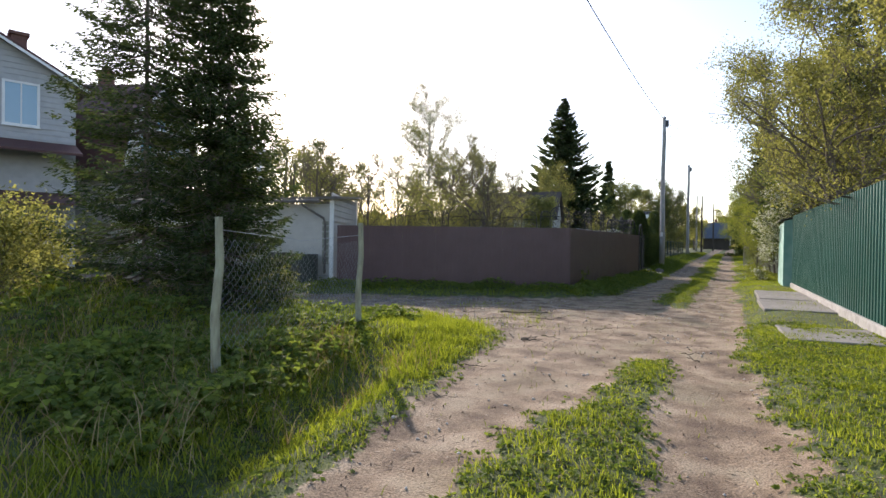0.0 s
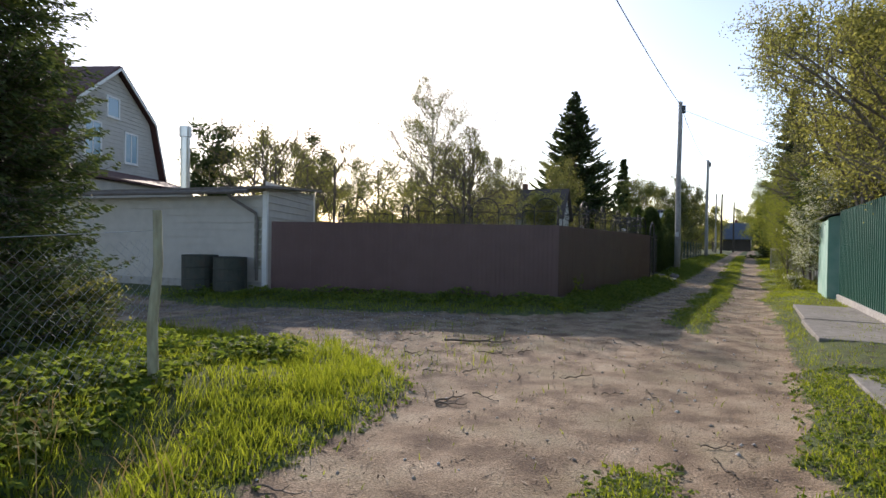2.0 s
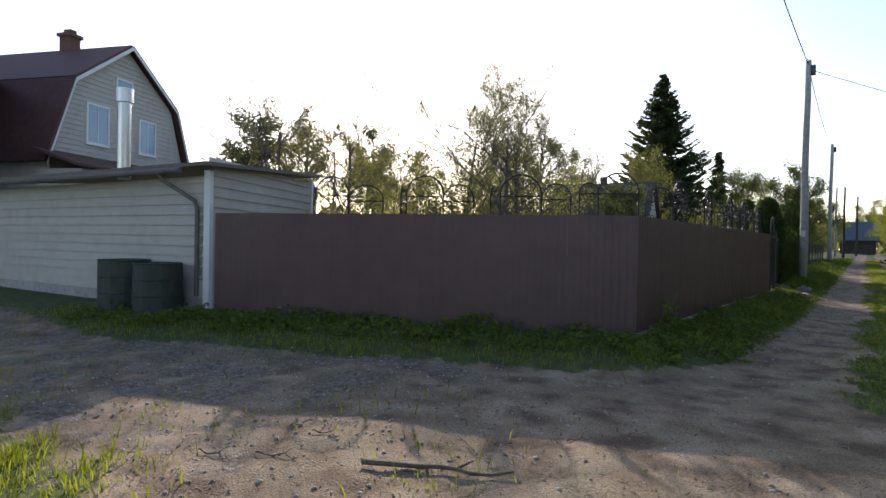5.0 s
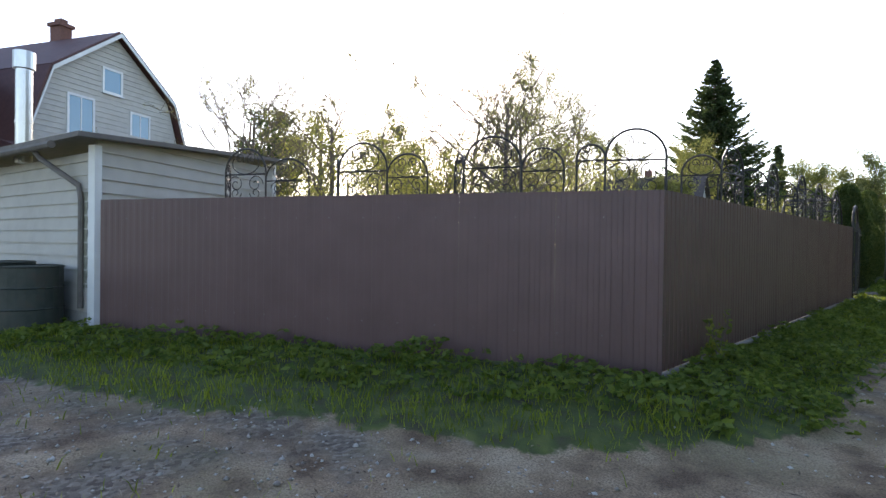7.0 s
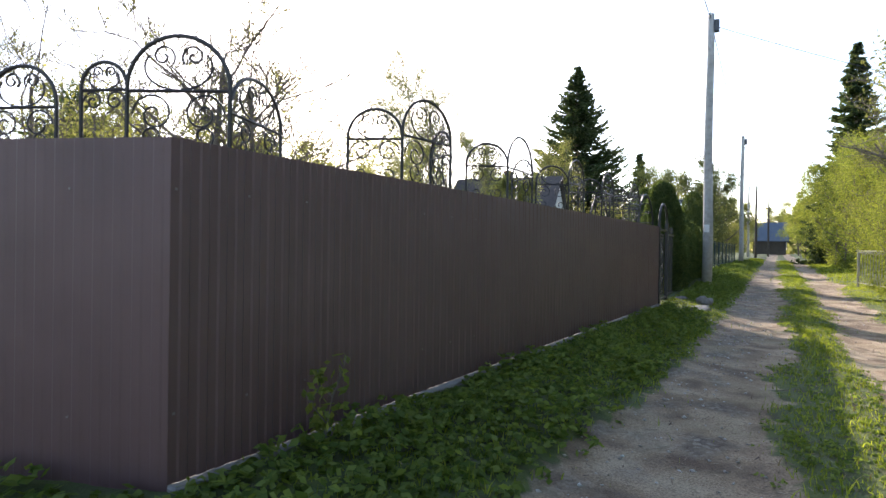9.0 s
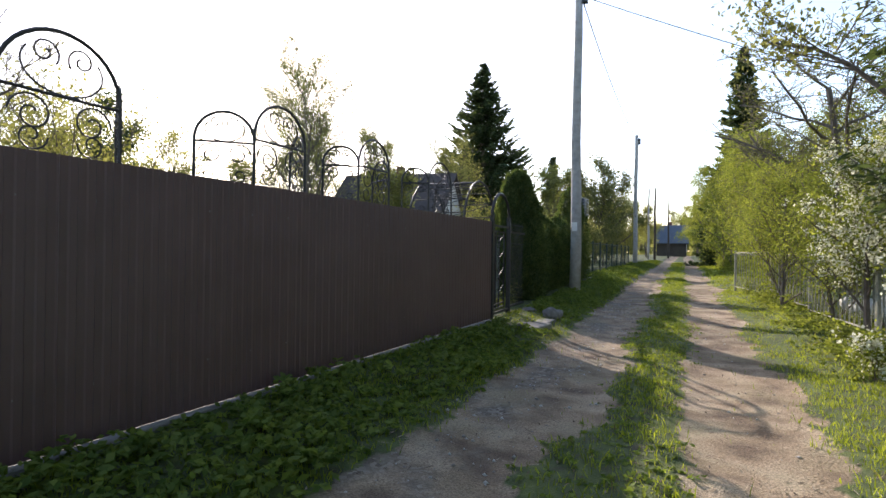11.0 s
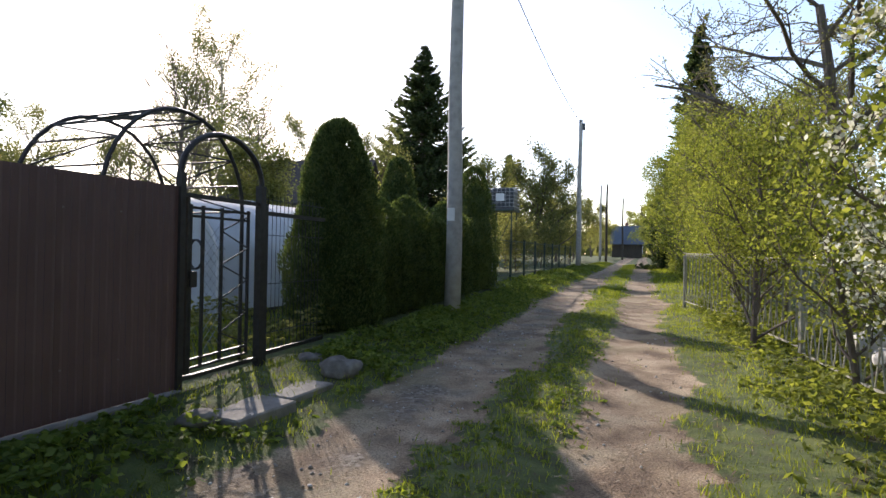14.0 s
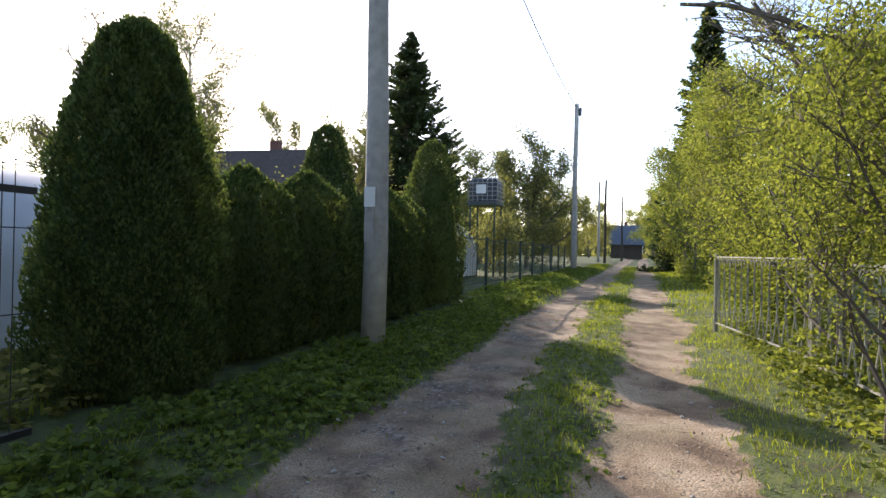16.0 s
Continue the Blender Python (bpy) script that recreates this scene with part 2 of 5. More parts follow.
# ---- mesh helpers ----
def lay(name, verts, faces, mat, parent=None, label="", smooth=False):
    """One mesh object from arrays of vertices and of faces (all triangles or all quads, or a list of polygons)."""
    me = bpy.data.meshes.new(name)
    verts = np.asarray(verts, dtype=np.float32).reshape(-1, 3)
    if isinstance(faces, np.ndarray):
        n, k = faces.shape
        me.vertices.add(len(verts))
        me.vertices.foreach_set("co", verts.ravel())
        me.loops.add(n * k)
        me.loops.foreach_set("vertex_index", faces.astype(np.int32).ravel())
        me.polygons.add(n)
        me.polygons.foreach_set("loop_start", np.arange(0, n * k, k, dtype=np.int32))
        if smooth:
            me.polygons.foreach_set("use_smooth", np.ones(n, dtype=bool))
        me.update(calc_edges=True)
        me.validate()
    else:
        me.from_pydata([tuple(map(float, v)) for v in verts], [], [tuple(map(int, f)) for f in faces])
        if smooth:
            me.polygons.foreach_set("use_smooth", np.ones(len(me.polygons), dtype=bool))
        me.update()
    me.materials.append(mat)
    ob = new(name, me)
    if parent is not None:
        ob.parent = parent
    if label:
        tagged(ob, label)
    return ob


class Soup:
    """Gathers vertices and polygons of one part."""

    def __init__(self):
        self.v, self.f, self.n = [], [], 0

    def add(self, verts, faces):
        self.v.append(np.asarray(verts, dtype=float).reshape(-1, 3))
        self.f.extend(tuple(i + self.n for i in f) for f in faces)
        self.n += len(self.v[-1])
        return self

    def box(self, x0, x1, y0, y1, z0, z1, m=None, bevel=0.0):
        bm = bmesh.new()
        bmesh.ops.create_cube(bm, size=1.0)
        for v in bm.verts:
            v.co = Vector(((x0 + x1) / 2 + v.co.x * (x1 - x0), (y0 + y1) / 2 + v.co.y * (y1 - y0), (z0 + z1) / 2 + v.co.z * (z1 - z0)))
        if bevel:
            bmesh.ops.bevel(bm, geom=list(bm.edges), offset=bevel, segments=1, affect="EDGES")
        if m is not None:
            bmesh.ops.transform(bm, matrix=m, verts=bm.verts)
        bm.verts.index_update()
        self.add([v.co[:] for v in bm.verts], [[v.index for v in f.verts] for f in bm.faces])
        bm.free()
        return self

    def tube(self, pts, r, sides=6, caps=True):
        """A round bar along points; r is one radius or one for each point."""
        p = np.asarray(pts, dtype=float)
        n = len(p)
        r = np.full(n, r) if np.isscalar(r) else np.asarray(r, dtype=float)
        d = np.gradient(p, axis=0) if n > 2 else np.repeat((p[1] - p[0])[None], 2, 0)
        d /= np.linalg.norm(d, axis=1)[:, None] + 1e-9
        up = np.where(np.abs(d[:, 2:3]) > 0.95, np.array([[1.0, 0, 0]]), np.array([[0, 0, 1.0]]))
        if np.abs(d[:, 2]).max() > 0.95 and np.abs(d[:, 2]).min() < 0.95:
            a = np.cross(d[0], d[n // 2] + d[-1] * 0.3)
            a = a if np.linalg.norm(a) > 1e-3 else np.array([1.0, 0.2, 0])
            up = np.repeat(a[None], n, 0)
        s = np.cross(d, up)
        s /= np.linalg.norm(s, axis=1)[:, None] + 1e-9
        w = np.cross(s, d)
        ang = np.linspace(0, 2 * np.pi, sides, endpoint=False)
        ring = p[:, None] + r[:, None, None] * (np.cos(ang)[None, :, None] * s[:, None] + np.sin(ang)[None, :, None] * w[:, None])
        f = [(i * sides + j, i * sides + (j + 1) % sides, (i + 1) * sides + (j + 1) % sides, (i + 1) * sides + j) for i in range(n - 1) for j in range(sides)]
        if caps:
            f += [tuple(range(sides - 1, -1, -1)), tuple(range((n - 1) * sides, n * sides))]
        return self.add(ring.reshape(-1, 3), f)

    def slab(self, poly, m, z0, z1):
        """A flat polygon (list of x, y) given thickness along local z, placed by m."""
        k = len(poly)
        v = [m @ Vector((x, y, z)) for z in (z0, z1) for x, y in poly]
        f = [tuple(range(k - 1, -1, -1)), tuple(range(k, 2 * k))] + [(i, (i + 1) % k, k + (i + 1) % k, k + i) for i in range(k)]
        return self.add([q[:] for q in v], f)

    def put(self, name, mat, parent=None, label="", smooth=False):
        return lay(name, np.concatenate(self.v), self.f, mat, parent, label, smooth)


def thing(name, m, label, category, group="", kind=""):
    ob = new(name)
    ob.matrix_world = m
    ob.empty_display_size = 0.2
    return tagged(ob, label, category, group, kind)


def yawed(x, y, z, dx, dy):
    """A pose whose x axis runs along (dx, dy)."""
    return pose(x, y, z, 0, 0, math.degrees(math.atan2(dy, dx)))


rng = np.random.default_rng(7)


def smooth01(a, b, v):
    t = np.clip((v - a) / (b - a), 0, 1)
    return t * t * (3 - 2 * t)


# ---- plan ----
CORNER, FRONT_END, GATE_L, GATE_R = (-4.78, 17.2), (-11.6, 14.05), (-4.61, 29.32), (-4.64, 30.44)
FD = np.array([CORNER[0] - FRONT_END[0], CORNER[1] - FRONT_END[1]])
FLEN = float(np.hypot(*FD))
FD = FD / FLEN
FN = np.array([FD[1], -FD[0]])


def front_dist(x, y):
    return (x - CORNER[0]) * FN[0] + (y - CORNER[1]) * FN[1]


def dirt_mask(x, y):
    """1 on the wheel tracks and the open junction, 0 on turf."""
    wob = 0.12 * np.sin(y * 0.9) + 0.09 * np.sin(y * 2.3 + x) + 0.12 * np.sin(x * 5.1 + 2.2 * np.sin(y * 1.9)) * np.sin(y * 4.3 + x * 1.3) + 0.08 * np.sin(y * 9.1 + x * 6.3)
    rc = np.interp(y, [0, 4, 9, 14, 25, 36, 60, 120], [0.05, -0.1, -0.45, -0.65, -0.7, -0.8, -1.2, -2.0])
    rh = np.interp(y, [0, 4, 9, 16, 30, 60, 120], [0.42, 0.42, 0.5, 0.55, 0.47, 0.45, 0.45])
    right = 1 - smooth01(-0.2, 0.25, np.abs(x - rc + wob * 0.2) - rh + wob * 0.7)
    lc = np.interp(y, [0, 2.7, 4.6, 6.5, 8, 17, 25, 36, 60, 120], [-1.7, -1.95, -2.2, -2.15, -2.4, -2.75, -2.6, -2.7, -3.0, -3.8])
    lh = np.interp(y, [0, 3, 5, 6.5, 8, 18, 60, 120], [0.35, 0.42, 0.6, 0.9, 1.1, 0.6, 0.5, 0.45])
    left = 1 - smooth01(-0.2, 0.25, np.abs(x - lc + wob * 0.2) - lh + wob * 0.7)
    low = np.interp(x, [-30, -12, -7, -5, -3.9, -3.0, -2.4, -1.2, -0.3, 0.2], [8.6, 9.3, 10.0, 9.7, 9.0, 7.7, 7.2, 7.6, 8.0, 10.0])
    high = np.interp(x, [-30, -14, -11.6, -4.78, -3.9, -3.2, -2.2, -1.2, 0, 0.4], [11.9, 11.9, 12.1, 15.0, 15.9, 17.6, 15.7, 14.2, 17.0, 17.0])
    yard = smooth01(-0.3, 0.4, y - low + wob) * smooth01(-0.3, 0.4, high - y + wob) * smooth01(0.2, -0.2, x - 0.05)
    return np.clip(np.maximum(np.maximum(right, left), yard), 0, 1)


def ditch_dist(x, y):
    """Distance from the ditch line, for y up to 7."""
    cx = np.interp(y, [-3, 2, 4.6, 6.2, 7.4], [-2.6, -3.0, -3.55, -4.2, -5.0])
    return np.abs(x - cx)


def gz(x, y):
    """Height of the ground."""
    x, y = np.asarray(x, dtype=float), np.asarray(y, dtype=float)
    z = np.interp(y, [-50, 28, 33, 40, 59, 120, 400], [0, 0, 0.1, 0.28, 0.52, 0.9, 1.0])
    d = dirt_mask(x, y)
    z = z - 0.05 * d + 0.02 * np.sin(x * 3.1 + y) * np.sin(y * 1.7)
    far = smooth01(17.5, 20, y)
    z = z + far * 0.16 * smooth01(-3.3, -4.3, x) + 0.1 * smooth01(-0.1, 0.9, x)
    fd = front_dist(x, y)
    z = z + (1 - far) * 0.18 * smooth01(2.2, 0.3, fd) * smooth01(-3.2, -5.0, x)
    z = z + 0.18 * smooth01(-3.0, -5.5, x) * smooth01(9.0, 7.5, y)
    z = z - 0.2 * smooth01(0.5, 0.0, ditch_dist(x, y)) * smooth01(7.4, 6.0, y)
    z = z + 0.6 * np.exp(-(((x + 8.6) / 1.6) ** 2 + ((y - 4.6) / 1.3) ** 2))
    return z


def gz1(x, y):
    return float(gz(x, y))


def axis(lo, hi, step, outer):
    a = list(np.arange(lo, hi + step / 2, step))
    g, v = step, hi
    while v < outer:
        g *= 1.35
        v += g
        a.append(v)
    g, v = step, lo
    while v > -outer:
        g *= 1.35
        v -= g
        a.insert(0, v)
    return np.array(a)


def build_ground():
    xs, ys = axis(-12, 3.0, 0.14, 900), axis(0, 52, 0.2, 1200)
    X, Y = np.meshgrid(xs, ys)
    Z = gz(X, Y) + rng.normal(0, 0.006, X.shape)
    n, k = X.shape
    i = np.arange(n * k).reshape(n, k)
    f = np.stack([i[:-1, :-1], i[:-1, 1:], i[1:, 1:], i[1:, :-1]], -1).reshape(-1, 4)
    ob = lay("ground", np.stack([X, Y, Z], -1), f, M_GROUND, smooth=True)
    me = ob.data
    a = me.attributes.new("dirt", "FLOAT", "POINT")
    a.data.foreach_set("value", dirt_mask(X, Y).astype(np.float32).ravel())
    g = smooth01(-3.5, -7, X) * smooth01(9, 10.5, Y) * smooth01(18, 15, Y) * 0.5 + smooth01(-2.1, -2.6, X) * smooth01(16.5, 19, Y) * 0.4 * smooth01(60, 40, Y)
    b = me.attributes.new("gravel", "FLOAT", "POINT")
    b.data.foreach_set("value", np.clip(g, 0, 1).astype(np.float32).ravel())
    tagged(ob, "rutted dirt lane between verges of spring turf", "ground", kind="structure")


build_ground()


# ---- fences of profiled sheet ----
def sheet_profile(width, pitch=0.115, depth=0.010):
    pts, x = [], 0.0
    while x < width - 1e-6:
        for fx, o in ((0.0, 0.0), (0.42, 0.0), (0.52, depth), (0.9, depth)):
            q = x + fx * pitch
            if q < width:
                pts.append((q, o))
        x += pitch
    pts.append((width, 0.0))
    return pts


def sheet_panel(name, mat, parent, x0, width, z0, z1, label="", pitch=0.115, depth=0.010):
    """One corrugated sheet in the local xz plane, ribs towards -y."""
    pr = sheet_profile(width, pitch, depth)
    k = len(pr)
    v = [(x0 + x, -o + b, z) for b in (0.0, 0.004) for z in (z0, z1) for x, o in pr]
    f = []
    for i in range(k - 1):
        f += [(i, i + 1, k + i + 1, k + i), (2 * k + i + 1, 2 * k + i, 3 * k + i, 3 * k + i + 1), (k + i, k + i + 1, 3 * k + i + 1, 3 * k + i), (i + 1, i, 2 * k + i, 2 * k + i + 1)]
    f += [(0, k, 3 * k, 2 * k), (k - 1, 3 * k - 1, 4 * k - 1, 2 * k - 1)]
    return lay(name, v, f, mat, parent, label)


def sheet_fence(m, length, z0, z1, mat, label, cap_mat, footing=True, pitch=0.115, depth=0.007, kind_label=""):
    fence = thing("sheet_fence", m, label, "fence")
    n = max(1, round(length / 1.15))
    w = length / n
    for i in range(n):
        sheet_panel("panel", mat, fence, i * w + 0.001, w - 0.002, z0, z1, "", pitch, depth)
    for z in (z0 + 0.35, z1 - 0.3):
        Soup().box(0, length, 0.012, 0.05, z, z + 0.04).put("rail", cap_mat, fence)
    for i in range(int(length / 2.4) + 1):
        x = min(length - 0.05, 0.05 + i * 2.4)
        Soup().box(x - 0.03, x + 0.03, 0.055, 0.115, -0.3, z1 - 0.05).put("post", cap_mat, fence)
    if footing:
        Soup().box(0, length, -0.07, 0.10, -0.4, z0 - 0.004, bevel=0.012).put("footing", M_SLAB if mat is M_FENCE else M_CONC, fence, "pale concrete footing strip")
    s = Soup()
    for i in range(int(length / 0.46)):
        for z in (z0 + 0.37, z1 - 0.27):
            s.box(0.03 + i * 0.46 - 0.006, 0.03 + i * 0.46 + 0.006, -0.006, 0.0, z - 0.006, z + 0.006)
    tagged(s.put("screws", M_SCREW, fence, "small dull sheet screws"), kind="stuff")
    return fence


FENCE_TOP = 2.03
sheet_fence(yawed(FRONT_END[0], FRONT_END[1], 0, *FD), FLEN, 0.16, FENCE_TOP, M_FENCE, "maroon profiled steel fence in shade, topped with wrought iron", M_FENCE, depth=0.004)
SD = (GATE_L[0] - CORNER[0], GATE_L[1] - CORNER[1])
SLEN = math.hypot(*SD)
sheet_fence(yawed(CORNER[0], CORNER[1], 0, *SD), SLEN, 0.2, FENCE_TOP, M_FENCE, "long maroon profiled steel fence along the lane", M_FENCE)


# ---- wrought iron toppers ----
def arc(cx, cz, r, a0, a1, n=14, y=0.0, rz=None):
    a = np.linspace(radians(a0), radians(a1), n)
    return np.stack([cx + r * np.cos(a), np.full(n, y), cz + (rz or r) * np.sin(a)], -1)


def scroll(cx, cz, r, start, turns, flip=1, n=22, y=0.0):
    t = np.linspace(0, 1, n)
    a = radians(start) + flip * turns * 2 * np.pi * t
    q = r * (1 - 0.78 * t)
    return np.stack([cx + q * np.cos(a), np.full(n, y), cz + q * np.sin(a)], -1)


def arch_bay(parent, p, q, h, bar):
    """One arched bay between the plan points p and q of the unit: hoop, cross rail, loop and scrolls."""
    p, q = np.asarray(p, dtype=float), np.asarray(q, dtype=float)
    w = float(np.hypot(*(q - p)))
    d = (q - p) / w
    R = w / 2
    rise = min(R, h * 0.5)
    zr = h - rise - 0.02

    def bit(name, pts, r, sides=5):
        pts = np.asarray(pts, dtype=float)
        out = np.stack([p[0] + d[0] * pts[:, 0], p[1] + d[1] * pts[:, 0], pts[:, 2]], -1)
        Soup().tube(out, r, sides).put(name, M_IRON, parent)

    bit("hoop", np.concatenate([[(0, 0, -1.95)], arc(R, h - rise, R, 180, 0, 18, rz=rise), [(w, 0, -1.95)]]), bar, 6)
    bit("rail", [(0, 0, zr), (w, 0, zr)], bar * 0.8, 6)
    bit("loop", arc(R, zr + rise * 0.46, R * 0.66, 150, 390, 20, rz=rise * 0.44), bar * 0.5)
    c = min(R, rise)
    bit("scroll", scroll(R - c * 0.30, h - rise * 0.40, c * 0.24, -40, 1.3, 1), bar * 0.5)
    bit("scroll", scroll(R + c * 0.30, h - rise * 0.40, c * 0.24, 220, 1.3, -1), bar * 0.5)
    k = min(zr * 0.36, R * 0.42)
    for sx, st, fl in ((0.52, 180, -1), (1.48, 0, 1)):
        bit("scroll", scroll(R * sx, zr - k * 1.05, k, st, 1.4, fl), bar * 0.5)
        bit("scroll", scroll(R * sx, k * 0.75, k * 0.72, st + 180, 1.2, fl), bar * 0.45)


def topper(points, heights, label):
    """Arched bays hinged end to end along plan points, standing just behind the fence."""
    o = np.array(points[0])
    t = thing("iron_topper", pose(o[0], o[1], FENCE_TOP), label, "fence topper", "wrought iron fence toppers")
    for a, b, h in zip(points, points[1:], heights):
        arch_bay(t, np.array(a) - o, np.array(b) - o, h, 0.0138 if h > 0.6 else 0.0125)


def front_at(x, back=0.4):
    """A plan point behind the front fence at a given x."""
    k = (x - FRONT_END[0]) / FD[0]
    return (x - FN[0] * back, FRONT_END[1] + FD[1] * k - FN[1] * back)


for a, b, c in ((-9.93, -9.33, -8.72), (-8.32, -7.70, -7.21), (-6.79, -6.16, -5.72)):
    pts = [front_at(a), front_at(b), front_at(c)]
    topper([(pts[0][0] - 0.36, pts[0][1] + 0.24), *pts], (0.54, 0.70, 0.54), "black wrought iron fence topper of three hinged scrolled arches")
topper([(-5.78, 17.22), (-5.50, 17.35), (-4.95, 17.68), (-5.20, 18.30)], (0.56, 0.72, 0.54), "black wrought iron topper of folded scrolled arches at the fence corner")
for a, b, c in (((-5.32, 19.16), (-4.89, 19.38), (-4.81, 20.06)), ((-5.17, 21.0), (-4.78, 21.28), (-4.80, 22.05)), ((-5.12, 22.95), (-4.75, 23.28), (-4.74, 23.97)),
                ((-5.08, 24.72), (-4.74, 24.95), (-4.72, 25.62)), ((-5.04, 26.55), (-4.71, 26.76), (-4.68, 27.53))):
    topper([a, b, c, (c[0] - 0.40, c[1] + 0.25)], (0.64, 0.78, 0.60), "black wrought iron fence topper of folded scrolled arches along the lane")


# ---- gate with arch, trellis pergola ----
def iron_gate():
    m = yawed(GATE_L[0], GATE_L[1], gz1(*GATE_L) - 0.02, GATE_R[0] - GATE_L[0], GATE_R[1] - GATE_L[1])
    W = math.hypot(GATE_R[0] - GATE_L[0], GATE_R[1] - GATE_L[1])
    g = thing("garden_gate", m, "black iron garden gate under a round arch", "gate")
    Soup().box(-0.03, 0.03, -0.03, 0.03, -0.2, 2.0).put("gatepost", M_IRON, g)
    Soup().box(W - 0.04, W + 0.04, -0.04, 0.04, -0.2, 2.0).put("gatepost", M_IRON, g)
    Soup().tube(arc(W / 2, 1.98, W / 2 + 0.01, 180, 0, 26, rz=0.46), 0.029, 8).put("arch", M_IRON, g)
    Soup().box(0.03, W - 0.04, -0.02, 0.02, 1.78, 1.82).put("crossbar", M_IRON, g)
    Soup().box(0.03, W - 0.04, -0.02, 0.02, 0.10, 0.14).put("threshold_bar", M_IRON, g)
    leaf = Soup().box(0.0, 0.03, -0.013, 0.013, 0.15, 1.8).put("gate_leaf", M_IRON, g)
    leaf.matrix_local = pose(0.07, 0.0, 0.0, 0, 0, 4)
    lw = W - 0.17
    for x in (0.05, 0.22, lw * 0.52, lw - 0.02):
        Soup().box(x - 0.013, x + 0.013, -0.013, 0.013, 0.2 if x > 0.1 else 0.15, 1.72).put("upright", M_IRON, leaf)
    for z in (0.18, 0.26, 1.6, 1.68):
        Soup().box(0.05, lw, -0.012, 0.012, z, z + 0.024).put("bar", M_IRON, leaf)
    z = 0.3
    flip = 0
    while z < 1.55:
        a, b = (lw * 0.52, lw - 0.02) if flip else (lw - 0.02, lw * 0.52)
        Soup().tube([(a, 0, z), (b, 0, z + 0.17)], 0.008, 5).put("lattice_bar", M_IRON, leaf)
        z += 0.17
        flip = 1 - flip
    s = Soup()
    for i in range(-9, 14):
        for sg in (1, -1):
            p = []
            for t in np.linspace(0, 1, 2):
                p.append((0.23 + t * 0.32, 0.004 * sg, 0.3 + i * 0.1 + sg * t * 0.32 + (0.32 if sg < 0 else 0)))
            if 0.28 < min(q[2] for q in p) and max(q[2] for q in p) < 1.66:
                s.tube(p, 0.0025, 3, False)
    s.put("mesh_infill", M_GALV, leaf)
    Soup().box(0.02, 0.1, -0.05, -0.02, 0.95, 1.1, bevel=0.008).put("lock_box", M_IRON, leaf)
    return g


iron_gate()


def pergola():
    g = thing("trellis_arch", pose(-5.0, 29.7, gz1(-5.0, 29.7) - 0.16), "black iron trellis arch tunnel behind the garden gate", "pergola")
    R = 0.86
    for x in (0.0, -1.15):
        pts = np.concatenate([[(x, -R, -0.1)], np.stack([np.full(18, x), R * np.cos(np.linspace(np.pi, 0, 18)), 1.85 + 0.95 * np.sin(np.linspace(np.pi, 0, 18))], -1), [(x, R, -0.1)]])
        Soup().tube(pts, 0.022, 6).put("hoop", M_IRON, g)
    a = np.linspace(np.pi, 0, 11)
    for i, q in enumerate(a):
        y, z = R * math.cos(q), 1.85 + 0.95 * math.sin(q)
        Soup().tube([(0, y, z), (-1.15, y, z)], 0.011, 5).put("cross_bar", M_IRON, g)
        if i:
            y0, z0 = R * math.cos(a[i - 1]), 1.85 + 0.95 * math.sin(a[i - 1])
            p = [(0, y0, z0), (-1.15, y, z)] if i % 2 else [(-1.15, y0, z0), (0, y, z)]
            Soup().tube(p, 0.009, 5).put("diagonal", M_IRON, g)


pergola()


def wire_fence():
    g = thing("wire_panel_fence", yawed(-4.66, 30.52, gz1(-4.5, 31.5), -0.03, 1), "dark iron framed wire panel fence beside the gate", "fence")
    L = 1.25
    for z in (0.06, 1.62):
        Soup().box(0, L, -0.02, 0.02, z, z + 0.045).put("rail", M_IRON, g)
    for x in (0.02,):
        Soup().box(x - 0.025, x + 0.025, -0.025, 0.025, -0.3, 1.75).put("post", M_IRON, g)
    s = Soup()
    for i in range(int(L / 0.075)):
        s.tube([(i * 0.075, 0, 0.1), (i * 0.075, 0, 1.85)], 0.004, 4, False)
    for z in (0.3, 0.85, 1.4, 1.8):
        s.tube([(0, 0.006, z), (L, 0.006, z)], 0.004, 4, False)
    s.put("wire_mesh", M_IRON, g)


wire_fence()


# ---- stones at the gate ----
def rock(name, x, y, r, squash, mat, label, category="stone", group="", dz=0.0):
    bm = bmesh.new()
    bmesh.ops.create_icosphere(bm, subdivisions=3, radius=1.0)
    o = Vector((x * 3.1, y * 1.7, r * 9))
    for v in bm.verts:
        k = 1 + 0.34 * noise.noise(v.co * 1.2 + o) + 0.16 * noise.noise(v.co * 2.7 + o) + 0.05 * noise.noise(v.co * 6.5 + o)
        v.co = Vector((v.co.x * r * k, v.co.y * r * 0.75 * k, v.co.z * r * squash * k))
    me = bpy.data.meshes.new(name)
    bm.to_mesh(me)
    bm.free()
    me.polygons.foreach_set("use_smooth", np.ones(len(me.polygons), dtype=bool))
    me.materials.append(mat)
    ob = new(name, me)
    ob.matrix_world = pose(x, y, gz1(x, y) + r * squash * 0.55 + dz, 0, 0, x * 77)
    return tagged(ob, label, category, group)


